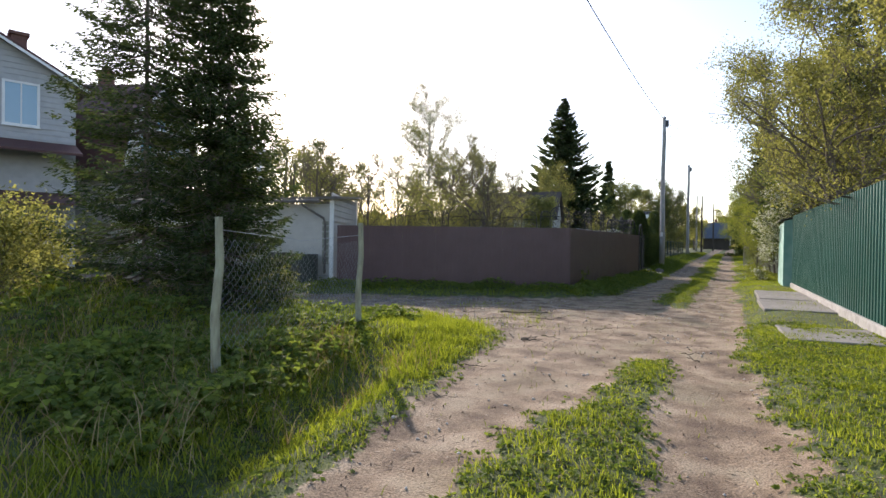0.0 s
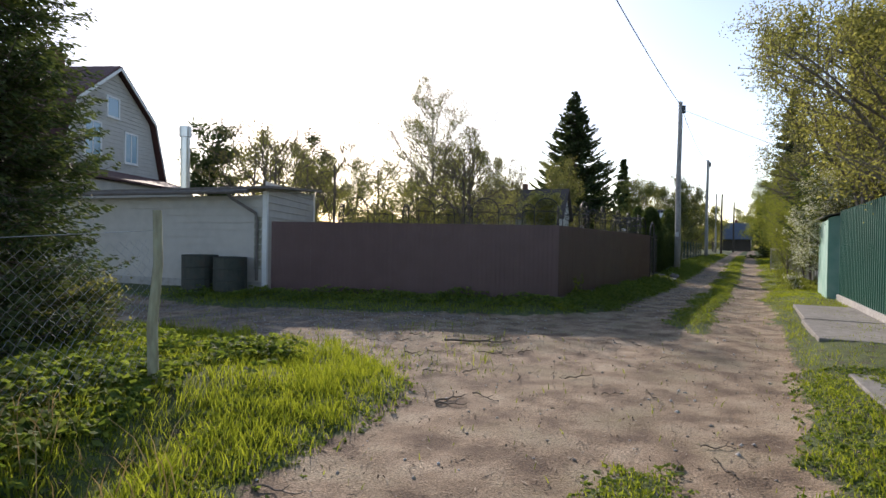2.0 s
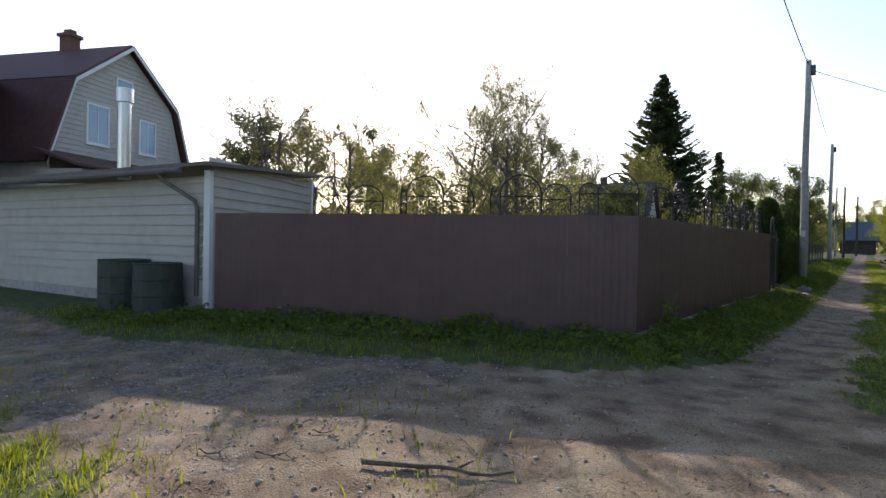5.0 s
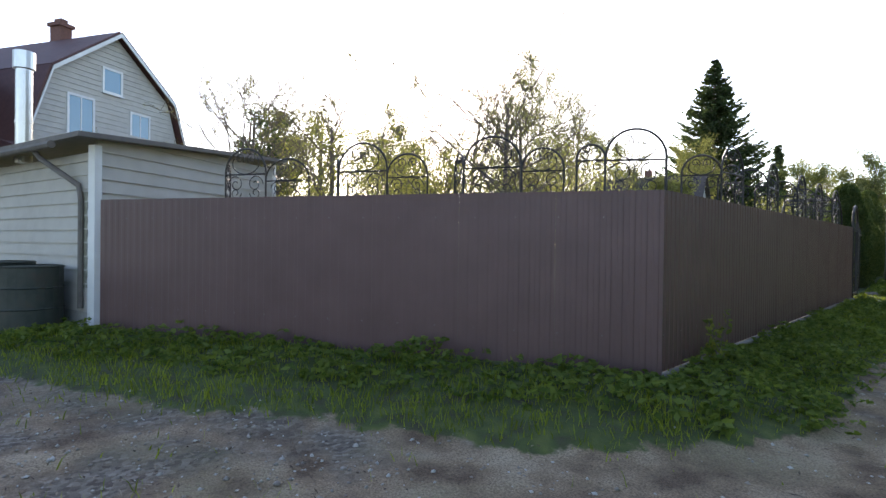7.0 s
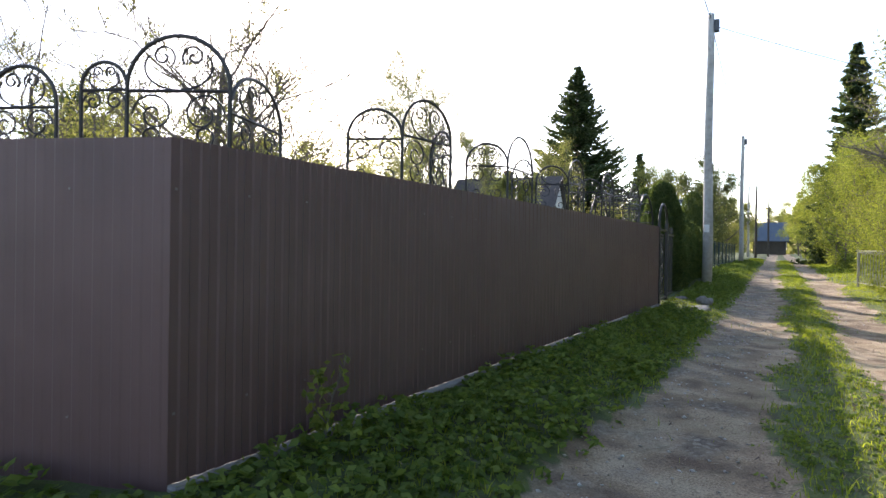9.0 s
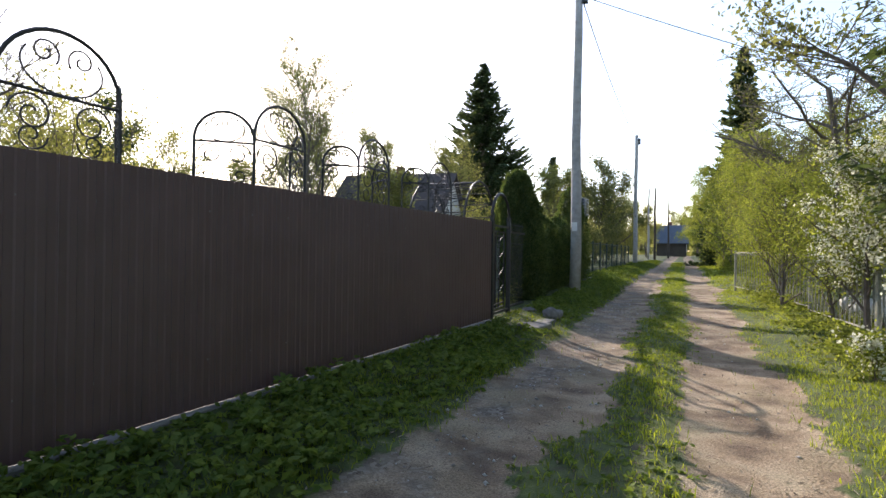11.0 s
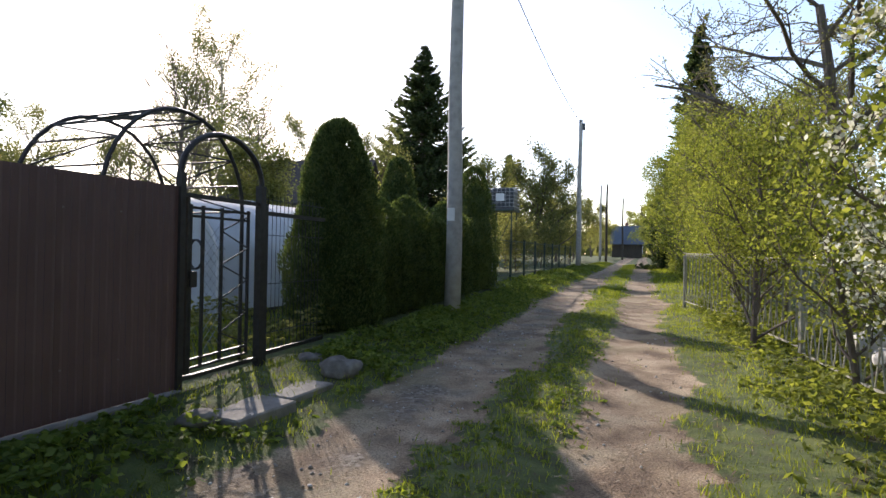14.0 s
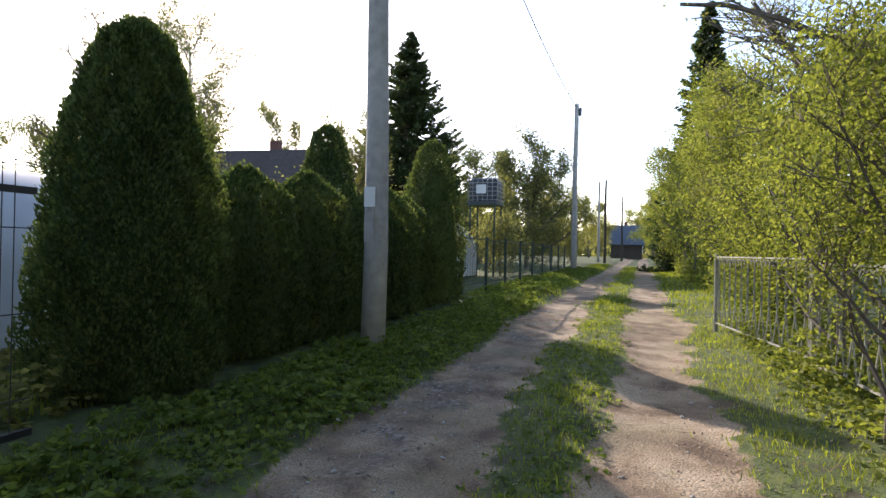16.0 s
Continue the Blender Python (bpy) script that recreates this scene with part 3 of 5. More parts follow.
rock("boulder", -3.78, 30.72, 0.25, 0.56, M_STONE, "rounded grey boulder beside the garden gate", dz=-0.03)
rock("boulder", -4.32, 30.98, 0.17, 0.5, M_STONE, "grey boulder half sunk in weeds by the gate", dz=-0.05)
rock("boulder", -3.85, 28.8, 0.15, 0.5, M_STONE, "small grey stone at the gate path")
for i in range(11):
    rock("pale_stone", 1.75 + rng.uniform(0, 1.5), 32.2 + rng.uniform(0, 2.3), rng.uniform(0.14, 0.3), 0.75, M_WHITESTONE, "pale rough stone heaped behind the scroll fence", "stone", "stone heap", dz=rng.uniform(0, 0.18))


def slab(name, x0, x1, y0, y1, z, yaw, label):
    s = Soup().box(-(x1 - x0) / 2, (x1 - x0) / 2, -(y1 - y0) / 2, (y1 - y0) / 2, -0.13, 0.0, bevel=0.014)
    ob = s.put(name, M_SLAB)
    x, y = (x0 + x1) / 2, (y0 + y1) / 2
    ob.matrix_world = pose(x, y, z, 0, 0, yaw)
    return tagged(ob, label, "slab", "concrete slabs")


slab("concrete_slab", 0.42, 1.80, 14.3, 17.0, 0.13, 2, "worn concrete slab before the green fence")
slab("concrete_slab", 0.40, 1.76, 17.03, 20.2, 0.14, 1, "worn concrete slab in the turf by the green fence")
slab("concrete_slab", 0.60, 1.98, 9.9, 11.6, 0.12, 4, "chipped concrete slab lying in the grass")
slab("concrete_slab", -4.58, -3.55, 28.98, 29.66, gz1(-3.9, 29.4) + 0.012, -6, "flat concrete slab on the gate path")
slab("concrete_slab", -4.56, -3.62, 29.70, 30.36, gz1(-3.9, 30.0) + 0.008, -3, "flat cracked concrete slab before the garden gate")

# ---- green fence and little green shed ----
GF0, GF1 = (2.25, 5.0), (1.58, 22.8)
glen = math.hypot(GF1[0] - GF0[0], GF1[1] - GF0[1])
sheet_fence(yawed(GF1[0], GF1[1], 0.0, GF0[0] - GF1[0], GF0[1] - GF1[1]), glen, 0.28, 2.62, M_GREEN, "tall dark green profiled steel fence on a concrete footing", M_GREEN, True, 0.2, 0.03)


def green_shed():
    g = thing("tin_shed", pose(2.55, 24.4, gz1(1.6, 24)), "faded pale green tin shed behind the green fence", "shed")
    s = Soup().box(-1.25, 1.25, -1.45, -1.41, 0, 2.35)
    s.put("front_wall", M_PALEGREEN, g)
    Soup().box(-1.25, -1.21, -1.405, 1.4, 0, 2.3).put("side_wall", M_PALEGREEN, g)
    Soup().box(1.21, 1.25, -1.405, 1.4, 0, 2.3).put("side_wall", M_PALEGREEN, g)
    Soup().box(-1.2, 1.2, 1.36, 1.4, 0, 2.3).put("back_wall", M_PALEGREEN, g)
    for sx in (-1, 1):
        Soup().slab([(0, -1.55), (1.42, -1.55), (1.42, 1.55), (0, 1.55)] if sx > 0 else [(-1.42, -1.55), (0, -1.55), (0, 1.55), (-1.42, 1.55)], pose(0, 0, 2.72, 0, 14 * sx, 0), 0, 0.03).put("roof", M_GREYROOF, g)
    Soup().slab([(-1.25, 0), (1.25, 0), (0, 0.36)], pose(0, -1.41, 2.35, 90, 0, 0), 0, 0.04).put("gable", M_PALEGREEN, g)


green_shed()


# ---- board-clad walls ----
def boards(parent, m, poly_fn, width, z0, z1, pitch, mat, depth=0.028):
    """Lapped horizontal boards in the local xz plane; poly_fn(z) gives the span at a height."""
    z = z0
    while z < z1 - 0.02:
        zt = min(z + pitch, z1)
        a0, b0 = poly_fn(z)
        a1, b1 = poly_fn(zt)
        if b0 - a0 > 0.05:
            if b1 - a1 < 0.02:
                a1, b1 = (a0 + b0) / 2 - 0.01, (a0 + b0) / 2 + 0.01
            v = [(a0, -depth - 0.01, z), (b0, -depth - 0.01, z), (b1, -0.01, zt), (a1, -0.01, zt), (a0, 0.02, z), (b0, 0.02, z), (b1, 0.02, zt), (a1, 0.02, zt)]
            ob = lay("board", [m @ Vector(q) for q in v], [(0, 1, 2, 3), (5, 4, 7, 6), (0, 4, 5, 1), (3, 2, 6, 7), (0, 3, 7, 4), (1, 5, 6, 2)], mat, parent)
        z += pitch


def window(parent, m, w, h, mullion=True):
    """A framed window in the local xz plane, its lower left corner at the origin, facing -y."""
    f = Soup()
    t = 0.09
    f.box(-t, w + t, -0.07, -0.02, -t, 0, m).box(-t, w + t, -0.07, -0.02, h, h + t, m).box(-t, 0, -0.07, -0.02, 0, h, m).box(w, w + t, -0.07, -0.02, 0, h, m)
    if mullion:
        f.box(w / 2 - 0.025, w / 2 + 0.025, -0.06, -0.025, 0, h, m)
    fr = f.put("window", M_WHITE, parent, "white framed window")
    Soup().box(0, w, -0.045, -0.028, 0, h, m).put("pane", M_GLASS, fr, "glossy glass pane with the reflected sky put into its blue colour")
    Soup().box(-t - 0.03, w + t + 0.03, -0.12, -0.02, -t - 0.04, -t - 0.004, m).put("sill", M_WHITE, fr)


def garage():
    """Low shed with a lean-to roof."""
    P, Q = np.array([-11.8, 14.0]), np.array([-20.5, 12.6])
    d = (Q - P) / np.linalg.norm(Q - P)
    L = float(np.linalg.norm(Q - P))
    D = 4.6
    g = thing("siding_shed", yawed(Q[0], Q[1], 0.05, *(-d)), "low cream siding shed with a flat brown roof", "shed")
    I = Matrix()
    boards(g, I, lambda z: (0.0, L - 0.06), L, 0.35, 2.68, 0.2, M_SIDING)
    Soup().box(0, L - 0.02, -0.03, 0.03, -0.2, 0.346).put("plinth", M_CONC, g)
    # side wall towards the fence garden
    sd = np.array([-0.47, 0.883])
    sm = g.matrix_world.inverted() @ yawed(P[0], P[1], 0.05, *sd)
    boards(g, sm, lambda z: (0.06, D), D, 0.1, 3.05, 0.2, M_SIDING)
    Soup().box(-0.02, 0.10, -0.06, 0.06, -0.2, 2.78, sm).put("corner_trim", M_WHITE, g, "white corner trim")
    Soup().box(D, D + 0.1, -0.05, 0.06, -0.2, 3.15, sm).put("corner_trim", M_WHITE, g, "white corner trim")
    Soup().box(L - 0.32, L - 0.09, -0.035, -0.012, 0.7, 2.1).put("side_door", M_OLDPAINT, g, "narrow grey door strip")
    a, b = Vector((-0.3, -0.55, 2.80)), Vector((-0.3, D - 0.4, 3.3))
    p = sm @ Vector((-0.45, -0.25, 2.82))
    q = sm @ Vector((D + 0.25, -0.25, 3.22))
    v = [a, p, q, b]
    vv = [x[:] for x in v] + [(x[0], x[1], x[2] + 0.07) for x in v]
    lay("roof", vv, [(3, 2, 1, 0), (4, 5, 6, 7), (0, 1, 5, 4), (1, 2, 6, 5), (2, 3, 7, 6), (3, 0, 4, 7)], M_GREYROOF, g, "brown roofing sheet")
    Soup().tube([(-0.2, -0.5, 2.76), (L - 0.2, -0.45, 2.74)], 0.055, 8).put("gutter", M_GREYROOF, g)
    Soup().tube([(L - 0.9, -0.42, 2.72), (L - 0.85, -0.35, 2.6), (L - 0.25, -0.08, 2.2), (L - 0.2, -0.07, 2.0), (L - 0.2, -0.07, 0.4)], 0.04, 8).put("downpipe", M_GREYROOF, g)


garage()


def flue():
    g = thing("chimney_flue", pose(-14.75, 13.68, 2.9), "shiny stainless steel flue with a rain cap on the shed roof", "chimney")
    Soup().tube([(0, 0, -0.1), (0, 0, 1.55)], 0.13, 16).put("pipe", M_STEEL, g)
    Soup().tube([(0, 0, 1.56), (0, 0, 1.86)], 0.17, 16).put("cap", M_STEEL, g)
    Soup().tube([(0, 0, 0.6), (0, 0, 0.64)], 0.142, 16).put("clamp", M_STEEL, g)


flue()


def drum(x, y, r, h, label):
    g = thing("steel_drum", pose(x, y, gz1(x, y) - 0.02, 0, 0, x * 40), label, "drum", "drums by the shed")
    prof = [(0, 0), (r, 0), (r + 0.012, 0.012), (r, 0.03), (r, h * 0.33), (r + 0.014, h * 0.345), (r, h * 0.36), (r, h * 0.65), (r + 0.014, h * 0.665), (r, h * 0.68), (r, h - 0.03), (r + 0.012, h - 0.012), (r, h)]
    k = 24
    a = np.linspace(0, 2 * np.pi, k, endpoint=False)
    v = [(q * math.cos(t), q * math.sin(t), z) for q, z in prof[1:] for t in a]
    n = len(prof) - 1
    f = [(i * k + j, i * k + (j + 1) % k, (i + 1) * k + (j + 1) % k, (i + 1) * k + j) for i in range(n - 1) for j in range(k)]
    lay("body", v, f, M_BARREL, g)
    Soup().tube([(0, 0, h - 0.04), (0, 0, h - 0.02)], r - 0.004, 24).put("lid", M_BARREL, g)


drum(-12.35, 13.35, 0.42, 0.92, "dull green steel drum standing beside the shed")
drum(-13.3, 13.15, 0.45, 0.95, "dark dented steel drum against the shed wall")


# ---- gambrel house ----
def house_gambrel():
    L0, A0 = np.array([-26.17, 15.54]), np.array([-27.72, 18.82])
    u = A0 - L0
    H = float(np.linalg.norm(u))
    u = u / H
    m = yawed(L0[0], L0[1], 0.3, *u)
    g = thing("gambrel_house", m, "cream sided house with a maroon gambrel roof", "house")
    W = 2 * H
    EA, BR, AP, INS, D = 4.3, 7.3, 9.35, 0.95, 9.0

    def span(z):
        if z < EA:
            return (0.0, W)
        if z < BR:
            k = (z - EA) / (BR - EA) * INS
            return (k, W - k)
        k = INS + (z - BR) / (AP - BR) * (H - INS)
        return (k, W - k)

    boards(g, Matrix(), span, W, 0.0, AP, 0.2, M_SIDING)
    for x in (0.0, W - 0.1):
        Soup().box(x, x + 0.1, 0.03, D, 0, EA).put("side_wall", M_SIDING, g)
    Soup().slab([(0, 0), (W, 0), (W, EA), (W - INS, BR), (H, AP), (INS, BR), (0, EA)], pose(0, D, 0, 90, 0, 0), 0, 0.1).put("back_wall", M_SIDING, g)
    o = 0.3
    pts = [(-0.35, EA - 0.35), (INS - 0.12, BR + 0.05), (H, AP + 0.14), (W - INS + 0.12, BR + 0.05), (W + 0.35, EA - 0.35)]
    for (xa, za), (xb, zb) in zip(pts, pts[1:]):
        v = [(xa, -o, za), (xb, -o, zb), (xb, D + o, zb), (xa, D + o, za)]
        nx, nz_ = -(zb - za), (xb - xa)
        ln = math.hypot(nx, nz_)
        v += [(x + nx / ln * 0.1, y, z + nz_ / ln * 0.1) for x, y, z in v]
        lay("roof", v, [(0, 1, 2, 3), (7, 6, 5, 4), (0, 4, 5, 1), (1, 5, 6, 2), (2, 6, 7, 3), (3, 7, 4, 0)], M_ROOF, g, "maroon roof slope")
        t = [(xa, -o - 0.04, za - 0.14), (xb, -o - 0.04, zb - 0.14), (xb, -o - 0.04, zb + 0.02), (xa, -o - 0.04, za + 0.02)]
        t += [(x, -o - 0.004, z) for x, y, z in t]
        lay("bargeboard", t, [(0, 1, 2, 3), (7, 6, 5, 4), (0, 4, 5, 1), (1, 5, 6, 2), (2, 6, 7, 3), (3, 7, 4, 0)], M_WHITE, g, "white bargeboard")
    window(g, pose(H - 2.0, 0, 5.05), 0.95, 1.5)
    window(g, pose(H + 0.75, 0, 5.05), 0.85, 1.4)
    window(g, pose(H - 0.55, 0, 7.1), 0.75, 0.85, False)
    # lower roof before the gable
    v = [(-0.8, -2.2, 3.7), (W + 0.4, -2.2, 3.7), (W + 0.4, -0.03, 4.35), (-0.8, -0.03, 4.35)]
    v += [(x, y, z + 0.1) for x, y, z in v]
    lay("porch_roof", v, [(3, 2, 1, 0), (4, 5, 6, 7), (0, 1, 5, 4), (1, 2, 6, 5), (2, 3, 7, 6), (3, 0, 4, 7)], M_ROOF, g, "maroon lean-to roof")
    Soup().box(-0.5, W, -2.0, -0.05, 0, 3.66).put("porch_wall", M_SIDING, g)
    c = Soup().box(H - 0.05, H + 0.47, 3.0, 3.6, AP - 1.2, AP + 0.85).put("chimney", M_BRICK, g, "red brick chimney")
    Soup().box(H - 0.13, H + 0.55, 2.92, 3.68, AP + 0.85, AP + 1.0).box(H + 0.06, H + 0.36, 3.1, 3.5, AP + 1.0, AP + 1.2).put("chimney_cap", M_BRICK, c)


house_gambrel()


def house_wing():
    """Grey sided gable house further along the side lane."""
    R = np.array([-24.2, 12.6])
    d = np.array([-0.30, -0.954])
    L = R + d * 8.0
    m = yawed(L[0], L[1], 0.3, *(-d))
    g = thing("grey_house", m, "grey sided two storey house with a maroon roof", "house")
    W, D, EA, AP = 8.0, 7.0, 7.5, 9.5

    def span(z):
        k = 0 if z < EA else (z - EA) / (AP - EA) * W * 0.5
        return (k, W - k)

    boards(g, Matrix(), span, W, 0.0, AP, 0.22, M_GREYWALL)
    for x in (0.0, W - 0.1):
        Soup().box(x, x + 0.1, 0.03, D, 0, EA).put("side_wall", M_GREYWALL, g)
    Soup().slab([(0, 0), (W, 0), (W, EA), (W / 2, AP), (0, EA)], pose(0, D, 0, 90, 0, 0), 0, 0.1).put("back_wall", M_GREYWALL, g)
    pts = [(-0.45, EA - 0.3), (W / 2, AP + 0.1), (W + 0.45, EA - 0.3)]
    for (xa, za), (xb, zb) in zip(pts, pts[1:]):
        v = [(xa, -0.4, za), (xb, -0.4, zb), (xb, D, zb), (xa, D, za)]
        v += [(x, y, z + 0.12) for x, y, z in v]
        lay("roof", v, [(3, 2, 1, 0), (4, 5, 6, 7), (0, 1, 5, 4), (1, 2, 6, 5), (2, 3, 7, 6), (3, 0, 4, 7)], M_ROOF, g, "maroon roof slope")
        t = [(xa, -0.44, za - 0.12), (xb, -0.44, zb - 0.12), (xb, -0.44, zb), (xa, -0.44, za)]
        t += [(x, -0.404, z) for x, y, z in t]
        lay("bargeboard", t, [(0, 1, 2, 3), (7, 6, 5, 4), (0, 4, 5, 1), (1, 5, 6, 2), (2, 6, 7, 3), (3, 7, 4, 0)], M_WHITE, g, "white bargeboard")
    window(g, pose(2.2, 0, 5.9), 1.7, 1.6)
    window(g, pose(5.7, 0, 5.6), 1.0, 1.55)
    window(g, pose(3.0, 0, 1.2), 1.2, 1.5)
    Soup().box(4.9, 5.02, -0.06, -0.02, 4.0, 8.3).put("corner_trim", M_WHITE, g, "white corner trim")
    for z, y1 in ((4.9, -1.4), (2.9, -2.2)):
        v = [(1.0, y1, z - 0.5), (W, y1, z - 0.5), (W, -0.04, z), (1.0, -0.04, z)]
        v += [(x, y, q + 0.09) for x, y, q in v]
        lay("pent_roof", v, [(3, 2, 1, 0), (4, 5, 6, 7), (0, 1, 5, 4), (1, 2, 6, 5), (2, 3, 7, 6), (3, 0, 4, 7)], M_ROOF, g)
    c = Soup().box(5.95, 6.45, 0.6, 1.1, 7.4, 9.2).put("chimney", M_BRICK, g, "red brick chimney")
    Soup().box(5.87, 6.53, 0.52, 1.18, 9.2, 9.33).put("chimney_cap", M_BRICK, c)


house_wing()


def far_house(x, y, w, d, h, ap, roof, wall, label, yaw=0.0, name="cottage"):
    g = thing(name, pose(x, y, gz1(x, y) - 0.1, 0, 0, yaw), label, "house")
    Soup().box(-w / 2, w / 2, -d / 2, d / 2, 0, h).put("wall", wall, g)
    Soup().slab([(-w / 2, 0), (w / 2, 0), (0, ap - h)], pose(0, -d / 2 + 0.003, h + 0.003, 90, 0, 0), 0, 0.1).put("gable", wall, g)
    for sx in (-1, 1):
        v = [(sx * (w / 2 + 0.4), -d / 2 - 0.4, h - 0.25), (0, -d / 2 - 0.4, ap + 0.05), (0, d / 2 + 0.4, ap + 0.05), (sx * (w / 2 + 0.4), d / 2 + 0.4, h - 0.25)]
        v += [(a, b, c + 0.12) for a, b, c in v]
        lay("roof", v, [(0, 1, 2, 3), (7, 6, 5, 4), (0, 4, 5, 1), (1, 5, 6, 2), (2, 6, 7, 3), (3, 7, 4, 0)], roof, g)
    window(g, pose(-0.5, -d / 2, h * 0.4), 1.0, 1.0)
    Soup().box(w * 0.1, w * 0.1 + 0.5, 0, 0.5, ap - 1.0, ap + 0.8).put("chimney", M_BRICK, g)


far_house(-4.4, 122, 6, 4.6, 2.4, 5.2, M_BLUEROOF, M_DARKWOOD, "small distant cottage with a slate blue roof at the lane's end", 90)
far_house(-20.3, 54.0, 6, 7.5, 3.6, 6.2, M_OLDROOF, M_SIDING, "low cottage with a brown roof behind the hedge", 100)


# ---- poles and wires ----
def pole(x, y, top, r0, r1, mat, label, box=True, group="lane poles"):
    z = gz1(x, y)
    g = thing("utility_pole", pose(x, y, z), label, "utility pole", group)
    h = top - z
    zz = np.linspace(-0.3, h, 7)
    Soup().tube([(0.02 * math.sin(q), 0, q) for q in zz], [r0 + (r1 - r0) * max(0, q) / h for q in zz], 10).put("shaft", mat, g, smooth=True)
    if box:
        Soup().box(r1 + 0.01, r1 + 0.16, -0.09, 0.09, h - 0.62, h - 0.22, bevel=0.015).put("junction_box", M_TANK, g)
        Soup().box(-0.02, 0.02, -0.2, 0.2, h - 0.12, h - 0.08).put("bracket", M_IRON, g)
        for y_ in (-0.17, 0.17):
            Soup().tube([(0, y_, h - 0.08), (0, y_, h + 0.02)], 0.03, 8).put("insulator", M_WHITE, g)
    return g


p1 = pole(-4.28, 35.7, 9.35, 0.165, 0.105, M_CONC, "weathered grey concrete utility pole beside the hedge")
Soup().box(-0.075, 0.075, -0.172, -0.155, 1.75, 2.0).put("notice", M_WHITE, p1, "torn paper notice")
Soup().box(-0.07, 0.07, -0.168, -0.15, 1.3, 1.68).put("notice", M_CONC, p1, "greyed paper notice")
pole(-4.72, 59.0, 9.5, 0.16, 0.11, M_CONC, "grey concrete utility pole further down the lane")
pole(-4.7, 80, 8.2, 0.13, 0.09, M_DARKWOOD, "dark wooden utility pole by the verge", False)
pole(-4.0, 96, 8.4, 0.13, 0.09, M_DARKWOOD, "dark wooden utility pole near the lane's end", False)
pole(-5.6, 84, 8.6, 0.13, 0.09, M_CONC, "thin grey utility pole among bushes", False)
pole(-3.4, -12, 9.3, 0.16, 0.11, M_CONC, "grey concrete utility pole")


def wire(a, b, sag, r=0.012):
    t = np.linspace(0, 1, 24)[:, None]
    p = np.array(a) * (1 - t) + np.array(b) * t
    p[:, 2] -= (sag * 4 * t * (1 - t))[:, 0]
    ob = Soup().tube(p, r, 5).put("overhead_cable", M_WIRE)
    tagged(ob, "thin black overhead cable strung between poles", "cable", "overhead cables")


wire((-4.28, 35.7, 9.2), (-3.4, -12, 9.2), 0.9, 0.016)
wire((-4.28, 35.7, 9.2), (-4.72, 59, 9.35), 0.5, 0.016)
wire((-4.72, 59, 9.35), (-4.7, 80, 8.1), 0.4)
wire((-4.7, 80, 8.1), (-4.0, 96, 8.3), 0.3)
wire((-4.28, 35.7, 9.0), (4.2, 34.7, 4.6), 0.1)


# ---- chain link by the side lane ----
def chain_link():
    a, b = np.array([-4.62, 3.75]), np.array([-5.15, 6.78])
    d = b - a
    L = float(np.linalg.norm(d))
    g = thing("chain_link_fence", yawed(a[0], a[1], gz1(-5.4, 5.6), *(d / L)), "slack rusty chain link fence on lichened wooden posts", "fence")
    for x, h in ((0.0, 1.73 - gz1(-5.4, 5.6)), (L, 1.79 - gz1(-5.4, 5.6))):
        Soup().tube([(x, 0, -0.3), (x - 0.02, 0.01, h * 0.35), (x + 0.02, -0.01, h * 0.7), (x + 0.01, 0, h)], [0.05, 0.047, 0.043, 0.038], 9).put("post", M_POSTWOOD, g)
    s = Soup()
    st = 0.05
    n, k = int((L - 0.1) / st), int(1.2 / st)
    for i in range(n):
        p = []
        for j in range(k + 1):
            x = 0.05 + (i + (j + i) % 2) * st
            p.append((x, 0.01 * ((j + i) % 2) + 0.04 * math.sin(j * 0.3 + x * 2), 0.2 + j * st - 0.1 * math.sin(math.pi * x / L)))
        s.tube(p, 0.0018, 3, False)
    s.tube([(0, 0, 1.42), (L / 2, 0, 1.32), (L, 0, 1.42)], 0.003, 4)
    s.put("mesh", M_GALV, g)


chain_link()


# ---- scroll fence on the other side ----
def scroll_fence():
    pts = [(1.75, 28.2), (1.45, 30.0), (1.16, 33.6), (0.78, 36.6), (0.12, 39.8)]
    for (xa, ya), (xb, yb) in zip(pts, pts[1:]):
        L = math.hypot(xb - xa, yb - ya)
        base = gz1((xa + xb) / 2, (ya + yb) / 2)
        g = thing("scroll_fence", yawed(xa, ya, base, xb - xa, yb - ya), "low rod fence of weathered pale painted iron scrolls", "fence", "rod fence panels")
        for x in (0.02, L - 0.02):
            Soup().tube([(x, 0, -0.3), (x, 0, 1.28)], 0.035, 8).put("post", M_OLDPAINT, g)
        for z in (0.1, 1.22):
            Soup().box(0.05, L - 0.05, -0.012, 0.012, z, z + 0.022).put("rail", M_OLDPAINT, g)
        n = int(L / 0.24)
        w = (L - 0.1) / n
        for i in range(n):
            x = 0.05 + i * w
            for sg in (1, -1):
                c = x + w / 2
                top = arc(c + sg * w * 0.25, 1.12, w * 0.24, 180 if sg > 0 else 0, 0 if sg > 0 else 180, 7, rz=0.08)
                Soup().tube(np.concatenate([[(c - sg * w * 0.48, 0.005 * sg, 0.11)], [(c, 0.008 * sg, 0.62)], top]), 0.0095, 5).put("rod", M_OLDPAINT, g)
            Soup().tube(arc(x + w / 2, 0.62, 0.03, 0, 330, 8), 0.006, 4).put("ring", M_OLDPAINT, g)


scroll_fence()


